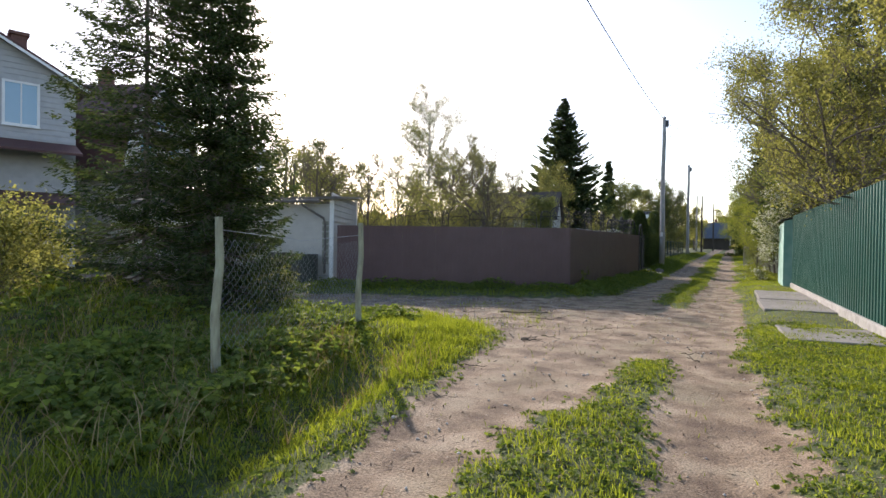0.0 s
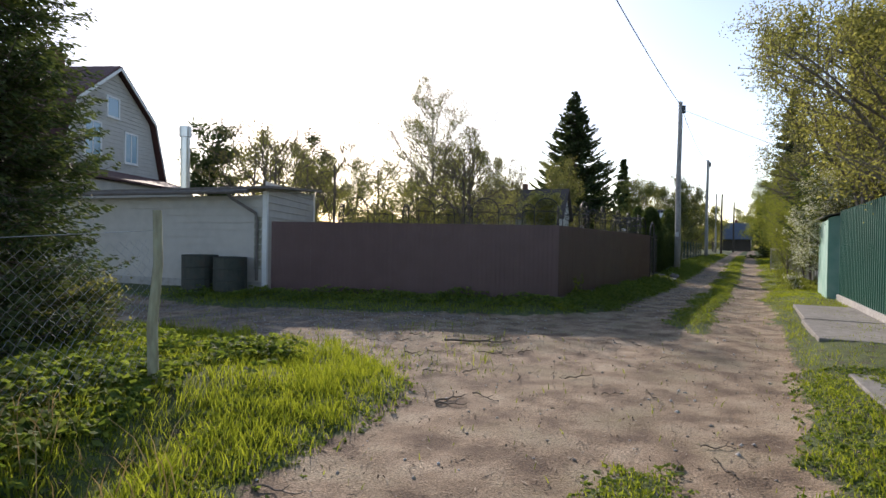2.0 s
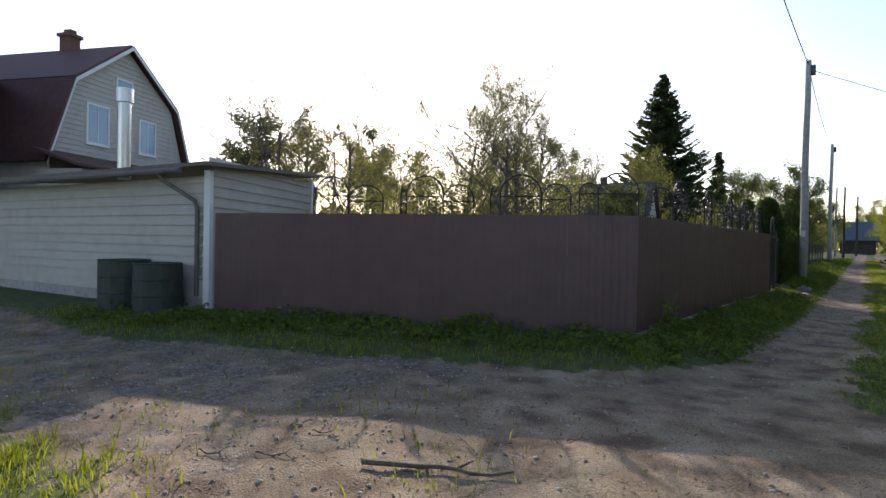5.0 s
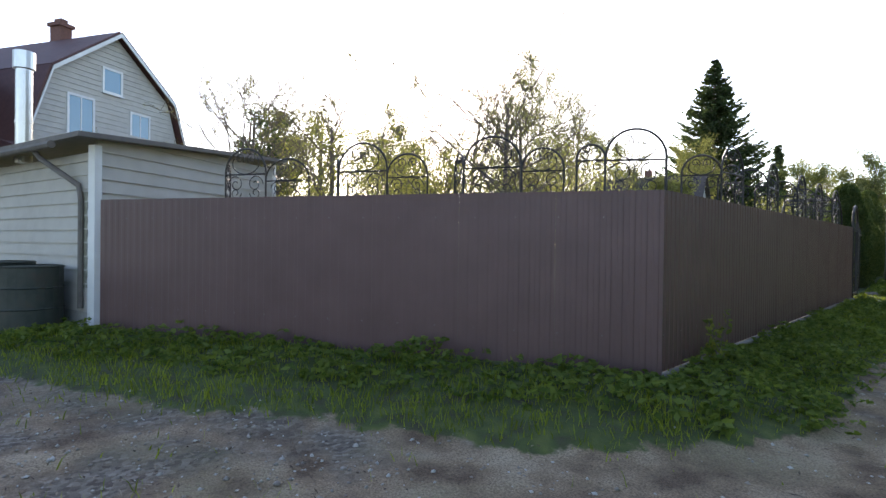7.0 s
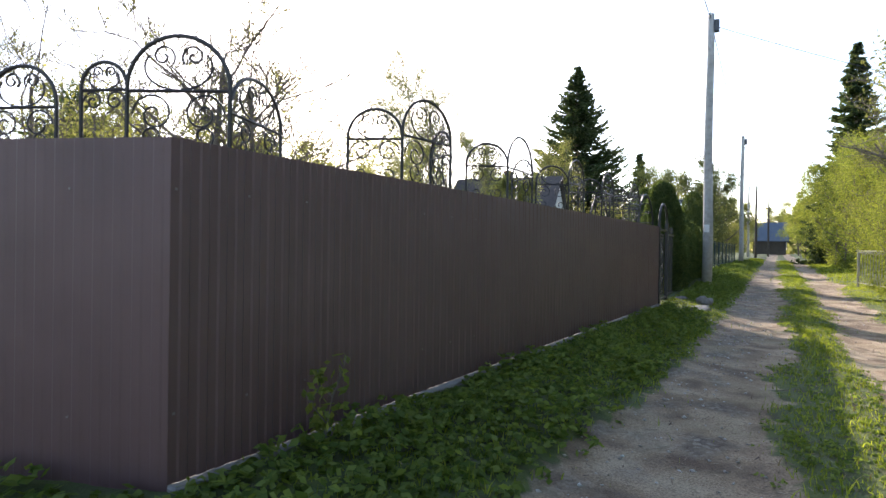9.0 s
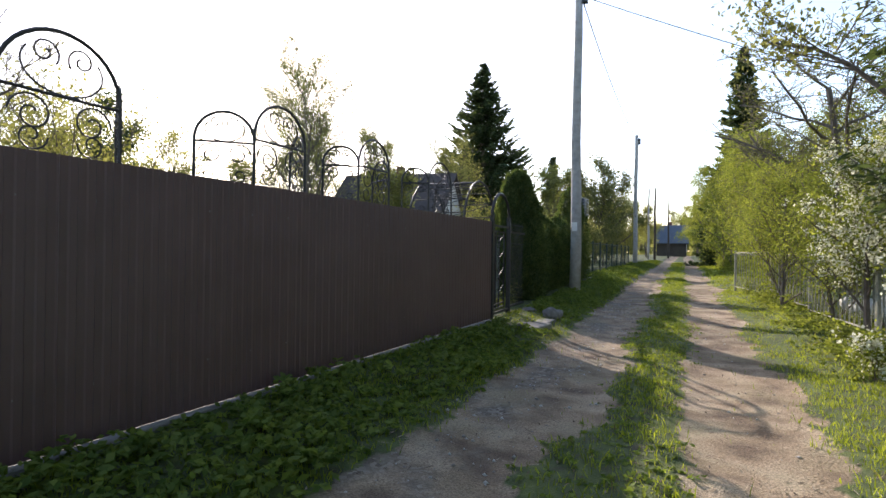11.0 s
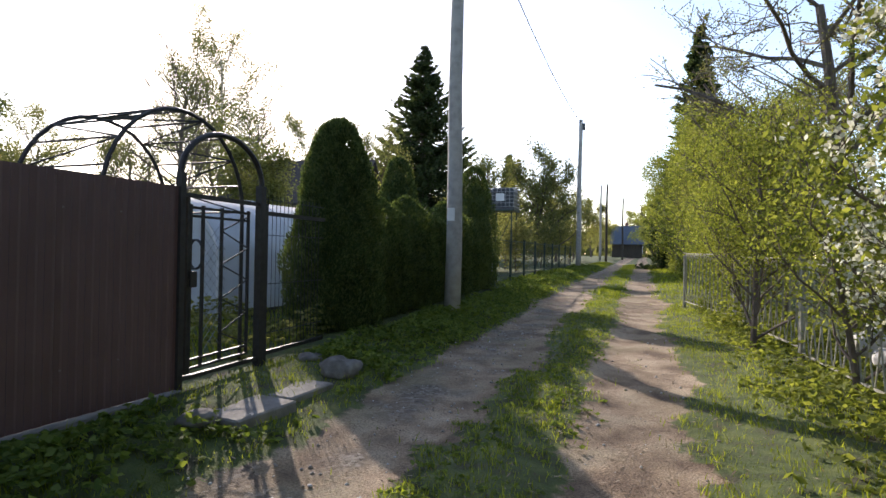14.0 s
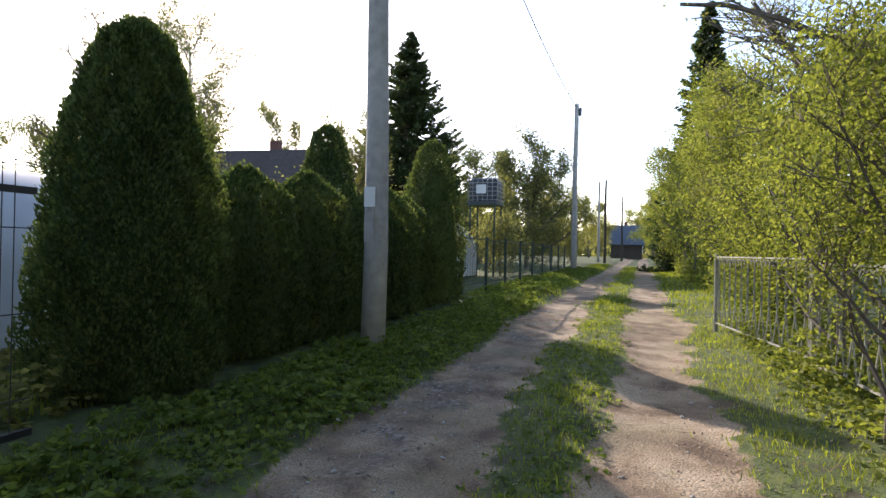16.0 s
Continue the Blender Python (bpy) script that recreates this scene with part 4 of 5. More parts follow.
# ---- green post fence, tank, greenhouses ----
def post_fence():
    g = thing("mesh_fence", pose(-5.05, 41.5, gz1(-5, 48)), "dark green iron post fence along the verge", "fence")
    L = 16.5
    for i in range(9):
        y = i * L / 8
        Soup().box(-0.035, 0.035, y - 0.035, y + 0.035, -0.4, 1.42, bevel=0.006).put("post", M_GREENIRON, g)
    for z in (0.2, 1.32):
        Soup().box(-0.012, 0.012, 0, L, z, z + 0.03).put("rail", M_GREENIRON, g)
    s = Soup()
    for i in range(int(L / 0.2)):
        s.tube([(0.016, i * 0.2, 0.2), (0.016, i * 0.2, 1.33)], 0.004, 3, False)
    for i in range(6):
        s.tube([(0.02, 0, 0.3 + i * 0.19), (0.02, L, 0.3 + i * 0.19)], 0.003, 3, False)
    s.put("wire_mesh", M_GREENIRON, g)


post_fence()


def ibc_tank():
    x, y = -7.15, 50.6
    z = gz1(x, y)
    st = thing("tank_stand", pose(x, y, z), "tall dark iron stand carrying a water tank", "stand")
    for sx in (-0.5, 0.5):
        for sy in (-0.5, 0.5):
            Soup().box(sx - 0.03, sx + 0.03, sy - 0.03, sy + 0.03, -0.2, 2.82).put("leg", M_GREENIRON, st)
    for sy in (-0.5, 0.5):
        Soup().tube([(-0.5, sy, 0.4), (0.5, sy, 2.6)], 0.015, 5).put("brace", M_GREENIRON, st)
    Soup().box(-0.62, 0.62, -0.6, 0.6, 2.824, 2.88).put("deck", M_GREENIRON, st)
    g = thing("water_tank", pose(x, y, z + 2.88), "dark caged plastic water tank with a white label plate", "tank")
    Soup().box(-0.56, 0.56, -0.48, 0.48, 0.12, 1.0, bevel=0.07).put("bladder", M_TANK, g)
    Soup().box(-0.6, 0.6, -0.52, 0.52, 0.0, 0.11).put("pallet", M_TANK, g)
    Soup().tube([(0, 0, 1.0), (0, 0, 1.05)], 0.11, 12).put("cap", M_TANK, g)
    for z_ in np.linspace(0.15, 1.0, 6):
        Soup().tube([(-0.6, -0.52, z_), (0.6, -0.52, z_), (0.6, 0.52, z_), (-0.6, 0.52, z_), (-0.6, -0.52, z_)], 0.012, 5).put("cage_hoop", M_GALV, g)
    for i in range(7):
        q = -0.6 + i * 0.2
        for sy in (-0.53, 0.53):
            Soup().tube([(q, sy, 0.1), (q, sy, 1.0)], 0.011, 5).put("cage_bar", M_GALV, g)
    Soup().box(-0.25, 0.15, -0.556, -0.545, 0.4, 0.75).put("label_plate", M_WHITE, g)


ibc_tank()


def greenhouse(x, y, w, L, h, label):
    g = thing("greenhouse", pose(x, y, gz1(x, y)), label, "greenhouse", "arched greenhouses")
    n = 15
    a = np.linspace(0, np.pi, n)
    side = h - w / 2 * 0.85
    prof = [(-w / 2, 0)] + [(-w / 2 * math.cos(t), side + w / 2 * 0.85 * math.sin(t)) for t in a] + [(w / 2, 0)]
    bays = max(2, int(L / 2))
    bl = L / bays
    k = len(prof)
    for b in range(bays):
        y0, y1 = b * bl + 0.02, (b + 1) * bl - 0.02
        v = [(p, y_, q) for y_ in (y0, y1) for p, q in prof]
        lay("panel", v, [(i, i + 1, k + i + 1, k + i) for i in range(k - 1)], M_POLY, g, smooth=True)
    for b in range(bays + 1):
        Soup().tube([(p, b * bl, q) for p, q in prof], 0.022, 6).put("hoop", M_WHITE, g)
    for y_ in (0.0, L):
        lay("end_wall", [(p, y_, q) for p, q in prof], [tuple(range(k))], M_POLY, g)
    f = Soup()
    f.box(-0.42, -0.38, -0.05, -0.01, 0, 1.85).box(0.38, 0.42, -0.05, -0.01, 0, 1.85).box(-0.42, 0.42, -0.05, -0.01, 1.85, 1.89).box(-0.38, 0.38, -0.045, -0.015, 0.95, 0.98)
    f.put("door_frame", M_GALV, g)
    for p in (-w / 2, w / 2):
        Soup().box(p - 0.03, p + 0.03, 0, L, 0.0, 0.12).put("sill_board", M_DARKWOOD, g)


greenhouse(-8.7, 32.6, 2.9, 6.5, 2.2, "arched translucent greenhouse in the garden behind the gate")
greenhouse(-9.0, 44.5, 3.0, 6.0, 2.3, "arched pale greenhouse beyond the hedge")


def hose():
    g = thing("garden_hose", pose(-7.6, 32.5, gz1(-7.6, 32.5) + 1.12), "coiled dark garden hose hung on the greenhouse", "hose")
    s = Soup()
    for i in range(4):
        s.tube(arc(0, 0, 0.15 + 0.012 * i, 0, 360, 24, y=-0.02 * i, rz=0.24), 0.013, 6)
    s.put("coil", M_WIRE, g)
    Soup().tube([(0, 0.06, 0.22), (0, -0.09, 0.24)], 0.012, 6).put("hook", M_IRON, g)


hose()


def drum_blue():
    ob = Soup().tube([(0, 0, 0), (0, 0, 0.05), (0, 0, 0.85), (0, 0, 0.9)], [0.27, 0.29, 0.29, 0.26], 20).put("water_barrel", M_BLUE, smooth=True)
    ob.matrix_world = pose(-9.4, 31.4, gz1(-9.4, 31.4))
    tagged(ob, "blue plastic rain barrel standing by the greenhouse", "barrel")


drum_blue()


# ---- sticks on the ground ----
def stick(x, y, L, yaw, r, label="dead branch lying on the dirt"):
    t = np.linspace(-0.5, 0.5, 9)
    p = []
    for q in t:
        xx, yy = x + q * L * math.cos(yaw), y + q * L * math.sin(yaw) + 0.05 * L * math.sin(q * 9 + x)
        p.append((xx, yy, gz1(xx, yy) + r + 0.012 + 0.01 * math.sin(q * 13)))
    s = Soup().tube(p, np.linspace(r, r * 0.4, 9), 6)
    e = np.array(p[5])
    s.tube([e, e + np.array([0.14 * L * math.cos(yaw + 0.7), 0.14 * L * math.sin(yaw + 0.7), 0.03])], [r * 0.6, r * 0.25], 5)
    tagged(s.put("branch", M_STICK), label, "branch", "fallen sticks")


stick(-4.25, 11.65, 1.05, 0.5, 0.022, "crooked dead branch lying on the dirt lane")
for x, y, L, yaw, r in ((-3.05, 8.6, 0.34, 1.1, 0.014), (-2.95, 8.45, 0.3, 0.3, 0.011), (-2.75, 8.8, 0.42, -0.5, 0.009), (-3.6, 10.9, 0.5, 0.2, 0.01), (-2.2, 10.2, 0.36, 0.9, 0.009), (-4.6, 10.3, 0.4, -0.3, 0.01)):
    stick(x, y, L, yaw, r, "broken dead stick lying on the dirt junction")
for i in range(40):
    x, y = rng.uniform(-6, -0.3), rng.uniform(4.5, 13)
    if dirt_mask(x, y) > 0.5:
        stick(x, y, rng.uniform(0.12, 0.38), rng.uniform(0, 3), rng.uniform(0.004, 0.009))


# ---- plants ----
def leaf_cards(c, size, aspect=0.55, droop=0.0, dirs=None, flat=0.0):
    """Bent diamond leaves at the centres c: four corners each, two triangles."""
    n = len(c)
    d = rng.normal(size=(n, 3)) if dirs is None else dirs + rng.normal(size=(n, 3)) * 0.35
    d[:, 2] -= droop
    d /= np.linalg.norm(d, axis=1)[:, None] + 1e-9
    q = rng.normal(size=(n, 3))
    q[:, 2] += flat * 4
    s = np.cross(d, q)
    s /= np.linalg.norm(s, axis=1)[:, None] + 1e-9
    L = size * rng.uniform(0.65, 1.3, (n, 1))
    w = L * aspect * 0.5
    v = np.stack([c - d * L * 0.5, c + s * w, c + d * L * 0.5, c - s * w], 1).reshape(-1, 3)
    f = np.arange(n * 4).reshape(n, 4)
    return v, f


def limbs(base, height, r, spread, n_main, seed, lean=(0, 0), start=0.25, up=0.6, levels=3, fork=4, shrink=0.55):
    """A trunk with forking limbs. Gives the bars and the points of the fine twigs."""
    g = np.random.default_rng(seed)
    bars, twigs = [], []

    def grow(p, d, L, r, lev):
        n = 5 if lev < 2 else 4
        pts = [p]
        for i in range(n):
            d = d + g.normal(0, 0.05 if lev == 0 else 0.17, 3) + np.array([0, 0, 0.05 * up])
            d /= np.linalg.norm(d)
            pts.append(pts[-1] + d * L / n)
        pts = np.array(pts)
        bars.append((pts, np.linspace(r, r * 0.45, n + 1), 7 if lev == 0 else (5 if lev == 1 else 3)))
        if lev >= levels - 1:
            twigs.append(pts)
        if lev < levels:
            k = n_main if lev == 0 else fork
            for j in range(k):
                t = start + (1 - start) * (j + g.uniform(0.2, 0.9)) / k if lev == 0 else g.uniform(0.25, 1)
                i = min(n - 1, int(t * n))
                q = pts[i] + (pts[i + 1] - pts[i]) * (t * n - i)
                a = g.uniform(0, 2 * np.pi) if lev else j * 2.4 + g.uniform(-0.5, 0.5)
                e = np.array([math.cos(a), math.sin(a), up + g.uniform(-0.3, 0.3)])
                e = e / np.linalg.norm(e) * 0.8 + d * (0.25 if lev == 0 else 0.45)
                e /= np.linalg.norm(e)
                grow(q, e, L * (spread if lev == 0 else shrink) * g.uniform(0.7, 1.15) * (1.1 - 0.35 * t), r * 0.45 * (1.15 - 0.6 * t), lev + 1)

    d0 = np.array([lean[0], lean[1], 1.0])
    grow(np.array(base, dtype=float) - [0, 0, 0.15], d0 / np.linalg.norm(d0), height * 0.72, r, 0)
    return bars, twigs


def leafy_tree(name, x, y, height, label, leaf_mat, bark=None, n_leaf=9000, size=0.09, r=None, spread=0.55, n_main=9, seed=1, lean=(0, 0), start=0.25, up=0.6,
               levels=3, fork=4, cloud=0.16, category="tree", blossom=0, group="", z=None, blossom_mat=None, shrink=0.55, rmin=0.0045):
    z = gz1(x, y) if z is None else z
    g = thing(name, pose(x, y, z), label, category, group)
    bars, twigs = limbs((0, 0, 0), height, r or height * 0.016, spread, n_main, seed, lean, start, up, levels, fork, shrink)
    s = Soup()
    for p, q, k in bars:
        s.tube(p, np.maximum(q, rmin), k, False)
    s.put("trunk", bark or M_BARK, g)
    gen = np.random.default_rng(seed + 50)
    seg = np.concatenate([np.stack([t[:-1], t[1:]], 1) for t in twigs])

    def scatter(n, spread_):
        i = gen.integers(0, len(seg), n)
        t = gen.uniform(0, 1, (n, 1))
        return seg[i, 0] * (1 - t) + seg[i, 1] * t + gen.normal(0, spread_, (n, 3))

    if n_leaf:
        v, f = leaf_cards(scatter(n_leaf, cloud), size)
        keep = v.reshape(-1, 4, 3)[:, :, 2].min(1) > 0.05
        v = v.reshape(-1, 4, 3)[keep].reshape(-1, 3)
        lay("crown", v, np.arange(len(v)).reshape(-1, 4), leaf_mat, g)
    if blossom:
        i = gen.integers(0, len(seg), blossom // 7)
        c = np.repeat(seg[i].mean(1) + gen.normal(0, cloud * 0.8, (len(i), 3)), 7, 0) + gen.normal(0, 0.035, (len(i) * 7, 3))
        v, f = leaf_cards(c, 0.038, 0.9)
        lay("blossom", v, f, blossom_mat or M_BLOSSOM, g, "clusters of small white blossom")
    return g


def spruce(x, y, height, width, label, seed=1, whorls=None, per=7, dens=26, card=0.16, mat=None, low=0.0, z=None, tops=((0, 0, 1.0),), tip=None, droop=0.25, aspect=0.28, fill=4, girth=0.013, taper=0.85):
    """A spruce: tapered stem, whorls of drooping boughs, each hung with needle sprays."""
    gen = np.random.default_rng(seed)
    z = gz1(x, y) if z is None else z
    g = thing("spruce", pose(x, y, z), label, "spruce tree")
    stem, cs, ds = Soup(), [], []
    for ox, oy, hf in tops:
        H = height * hf
        stem.tube([(ox, oy, -0.2), (ox, oy, H * 0.5), (ox, oy, H)], [H * girth + 0.01, H * girth * 0.6, 0.008], 7)
        W = whorls or int(H / 0.32)
        for i in range(W):
            t = (i + gen.uniform(-0.3, 0.3)) / W
            reach = width * hf * (1 - t) ** taper * gen.uniform(0.75, 1.15) + 0.12
            for j in range(per):
                a = gen.uniform(0, 2 * np.pi)
                hz = H * (low + (1 - low) * min(0.985, max(0, t + gen.uniform(-0.7, 0.7) / W)))
                L = reach * gen.uniform(0.75, 1.12)
                k = np.linspace(0, 1, 6)
                sag = droop * L * (np.sin(k * np.pi * 0.8) * -0.9 + 0.15 * k)
                p = np.stack([ox + np.cos(a) * L * k, oy + np.sin(a) * L * k, hz + sag + 0.12 * L * k], -1)
                stem.tube(p, np.linspace(max(0.006, 0.012 * L), 0.003, 6), 3, False)
                n = fill + int(dens * L)
                q = gen.uniform(0.12, 1, n) ** 0.8
                c = np.stack([np.interp(q, k, p[:, m]) for m in range(3)], -1)
                side = np.array([-np.sin(a), np.cos(a), 0])
                off = gen.uniform(-1, 1, (n, 1)) * (0.10 + 0.26 * L * (1 - q[:, None]) ** 0.7 * 0.6)
                c = c + side * off + np.array([0, 0, -1]) * np.abs(off) * 0.35 + gen.normal(0, 0.025, (n, 3))
                d = np.array([np.cos(a), np.sin(a), -0.25]) + side * np.sign(off) * 0.8
                cs.append(c)
                ds.append(d)
    stem.put("trunk", M_BARK, g)
    c, d = np.concatenate(cs), np.concatenate(ds)
    v, f = leaf_cards(c, card, aspect, 0.1, d)
    if tip:
        k = gen.uniform(size=len(c)) < 0.3
        q = v.reshape(-1, 4, 3)
        a, b = q[~k].reshape(-1, 3), q[k].reshape(-1, 3)
        lay("crown", a, np.arange(len(a)).reshape(-1, 4), mat or M_NEEDLE, g)
        lay("outer_crown", b, np.arange(len(b)).reshape(-1, 4), tip, g, "fresh lighter green shoots")
    else:
        lay("crown", v, f, mat or M_NEEDLE, g)
    return g


def thuja(x, y, h, r, label, seed, n=14000, shape="cone", size=0.085, mat=None, group="thuja hedge"):
    """A dense clipped-looking thuja: stem and upright sprays over an uneven shell."""
    gen = np.random.default_rng(seed)
    g = thing("thuja", pose(x, y, gz1(x, y)), label, "thuja", group)
    Soup().tube([(0, 0, -0.1), (0, 0, h * 0.9)], [0.06, 0.012], 6).put("trunk", M_BARK, g)
    t = gen.uniform(0, 1, n) ** 0.9
    a = gen.uniform(0, 2 * np.pi, n)
    if shape == "cone":
        prof = np.interp(t, [0, 0.08, 0.35, 0.7, 0.88, 0.96, 1.0], [0.82, 0.95, 1.0, 0.70, 0.48, 0.35, 0.10])
    else:
        prof = np.interp(t, [0, 0.1, 0.6, 0.85, 1.0], [0.85, 1.0, 1.0, 0.75, 0.1])
    lump = 1 + 0.06 * np.sin(a * 3 + t * 9 + seed) + 0.05 * np.sin(a * 7 - t * 17) + 0.05 * np.sin(a * 11 + t * 37)
    rr = r * prof * lump * (1 - np.abs(gen.normal(0, 0.13, n)))
    c = np.stack([np.cos(a) * rr, np.sin(a) * rr, t * h + 0.03 + gen.normal(0, 0.03, n)], -1)
    c[:, 2] = np.maximum(c[:, 2], 0.06)
    d = np.stack([np.cos(a) * 0.5, np.sin(a) * 0.5, np.full(n, 0.9)], -1)
    v, f = leaf_cards(c, size, 0.5, 0.0, d)
    lay("crown", v, f, mat or M_THUJA, g)
    k = np.linspace(0, 1, 9)
    pr = np.interp(k, [0, 0.35, 0.7, 0.9, 1.0], [0.8, 0.9, 0.64, 0.36, 0.05]) * r * 0.84
    Soup().tube([(0, 0, 0.02 + q * h * 0.93) for q in k], pr, 12).put("inner_foliage", M_THUJA, g)
    return g


# spruces
spruce(-8.2, 6.2, 8.0, 1.5, "group of young spruces with fresh shoots by the chain link fence", 3, whorls=46, per=11, dens=62, card=0.085, mat=M_NEEDLE, tip=M_NEEDLE_TIP,
       tops=((-0.45, -0.6, 1.0), (0.15, 0.15, 0.95), (0.38, 0.35, 0.82)), aspect=0.3, low=0.02, fill=30, girth=0.007, taper=0.65)
spruce(-22.6, 76.8, 21.8, 8.2, "tall dark spruce standing over the gardens", 5, whorls=48, per=17, dens=36, card=0.42, low=0.04, aspect=0.3, droop=0.35)
spruce(-30, 142, 22, 4.6, "distant dark spruce over the gardens", 6, whorls=34, per=9, dens=9, card=1.2, aspect=0.45)
spruce(-33, 130, 14, 4.0, "distant dark spruce among gardens", 16, whorls=24, per=9, dens=9, card=1.2, aspect=0.45)
spruce(2.2, 66, 16.5, 3.4, "bluish spruce above the roadside hedge", 8, whorls=52, per=14, dens=30, card=0.36, aspect=0.32, fill=6)
spruce(4.4, 30.5, 11, 4.0, "dark spruce with hanging boughs above the hedge", 9, whorls=26, per=9, dens=64, card=0.13, low=0.3, droop=0.6)
spruce(3.5, 26.2, 11.0, 3.4, "dark spruce behind the tin shed", 10, whorls=34, per=11, dens=60, card=0.15, low=0.2, droop=0.5, fill=12)

# birches and fruit trees of the garden
leafy_tree("birch", -39, 66, 25, "tall birch in first leaf behind the gardens", M_OLIVE, M_BIRCH, 42000, 0.15, 0.2, 0.40, 40, 24, up=0.55, start=0.2, cloud=0.4, fork=6, shrink=0.5)
leafy_tree("birch", -31, 70, 15, "birch in first leaf behind the gardens", M_OLIVE, M_BIRCH, 14000, 0.17, 0.15, 0.42, 18, 22, up=1.0, start=0.12, cloud=0.3, fork=5, shrink=0.5)
leafy_tree("birch", -21.8, 45.5, 11.8, "slender birch in first leaf beyond the greenhouse", M_OLIVE, M_TWIG, 20000, 0.07, 0.12, 0.46, 28, 23, up=0.8, start=0.12, cloud=0.16, fork=7, shrink=0.5)
leafy_tree("birch", -18.4, 47.0, 9.2, "thin birch in first leaf beyond the greenhouse", M_OLIVE, M_TWIG, 9000, 0.07, 0.10, 0.38, 20, 25, up=0.9, start=0.15, cloud=0.16, fork=6, shrink=0.5)
for i, (x, y, h, n, s) in enumerate([(-9.3, 20.6, 6.0, 5000, 31), (-12.6, 23.0, 6.6, 6000, 32), (-15.2, 20.6, 6.4, 5000, 34), (-14, 25.5, 5.8, 5000, 35), (-17, 26, 7.2, 7000, 36),
                                      (-9.7, 21.7, 5.6, 2500, 37), (-17.0, 19.2, 7.0, 6000, 59), (-19.5, 20.5, 7.4, 6000, 60), (-20, 24, 7.4, 7000, 39)]):
    leafy_tree("apple_tree", x, y, h, "old crooked apple tree with first pale leaves", M_SPRING, M_TWIG, int(n * 1.1), 0.034, 0.075, 0.62, 10, s, start=0.2, up=0.55, fork=7, cloud=0.045, group="garden fruit trees", shrink=0.5, rmin=0.0065)
for i, (x, y, h, s) in enumerate([(-30, 50, 9, 42), (-14, 42, 5, 43), (-31, 36, 9, 44), (-19, 60, 10, 45), (-12, 66, 9, 46), (-28, 55, 11, 47), (-37, 48, 10, 48), (-14, 84, 11, 49), (-8.5, 74, 7.5, 50), (-16, 105, 13, 52), (-7, 100, 8, 53), (-9, 90, 9, 54), (-24, 95, 12, 58), (-0.5, 112, 8, 61), (-9.5, 114, 9, 62), (-4, 140, 11, 63)]):
    leafy_tree("garden_tree", x, y, h, "spreading tree in young yellow-green leaf", M_SPRING if i % 3 else M_OLIVE, M_TWIG, 15000, 0.12, None, 0.5, 13, s, start=0.08, up=0.7, cloud=0.24, fork=5, group="garden trees", shrink=0.5)
leafy_tree("cherry_tree", -7.6, 60.5, 7.4, "rounded fruit tree in fresh leaf behind the post fence", M_OLIVE, M_TWIG, 18000, 0.13, 0.12, 0.6, 16, 55, start=0.08, up=0.6, cloud=0.22, fork=5, shrink=0.5)
leafy_tree("pine", -42, 48, 14, "tall dark pine far behind the gardens", M_NEEDLE, M_BARK, 14000, 0.2, 0.2, 0.36, 14, 66, start=0.35, up=0.3, cloud=0.4, fork=5, shrink=0.5)
leafy_tree("pine", -36, 30, 12, "dark pine beyond the cream house", M_NEEDLE, M_BARK, 12000, 0.2, 0.2, 0.32, 14, 56, start=0.4, up=0.3, cloud=0.3, fork=5, shrink=0.5)
leafy_tree("pine", -30, 30, 10.5, "bushy pine behind the gardens", M_SPRING, M_BARK, 6500, 0.16, 0.2, 0.36, 14, 57, start=0.3, up=0.4, cloud=0.3, fork=5, shrink=0.5)

# shrubs behind the maroon fence
for i in range(24):
    x, y = rng.uniform(-18, -10.0), rng.uniform(20, 27)
    leafy_tree("shrub", x, y, rng.uniform(2.9, 4.2), "currant shrub in fresh yellow-green leaf", M_SPRING, M_TWIG, 1900, 0.065, 0.03, 0.8, 9, 70 + i, start=0.03, up=0.9, levels=2, fork=5, cloud=0.16, category="shrub", group="garden shrubs")

# trees and bushes along the other side of the lane
leafy_tree("apple_tree", 2.75, 16.6, 6.2, "wide apple tree in pale young leaf reaching over the green fence", M_SPRING, M_BARK, 12000, 0.06, 0.12, 0.85, 12, 187, start=0.35, up=0.35, fork=6, cloud=0.09, lean=(-0.22, 0), rmin=0.007)
leafy_tree("willow", 2.9, 18.5, 11.5, "tall roadside tree with yellow-green young leaves", M_SPRING, M_BARK, 27000, 0.085, 0.13, 0.42, 18, 81, start=0.16, up=0.8, cloud=0.2, fork=5, lean=(-0.04, 0))
leafy_tree("willow", 3.6, 14.6, 12, "tall roadside tree with yellow-green young leaves", M_SPRING, M_BARK, 27000, 0.085, 0.13, 0.42, 18, 82, start=0.16, up=0.8, cloud=0.2, fork=5)
leafy_tree("willow", 2.4, 22.6, 10.5, "tall roadside tree in young leaf over the shed", M_SPRING, M_BARK, 26000, 0.085, 0.12, 0.45, 16, 83, start=0.2, up=0.7, cloud=0.2, fork=5, lean=(-0.06, 0))
leafy_tree("willow", 2.6, 28.4, 11.0, "tall roadside tree in young leaf over the lane", M_OLIVE, M_BARK, 15000, 0.09, 0.12, 0.5, 15, 93, start=0.3, up=0.6, cloud=0.2, fork=5, lean=(-0.2, 0))
leafy_tree("bird_cherry", 1.4, 30.2, 3.7, "bird cherry in white blossom over the scroll fence", M_HEDGE, M_TWIG, 6500, 0.06, 0.05, 0.55, 11, 84, start=0.06, up=0.8, cloud=0.12, blossom=9000)
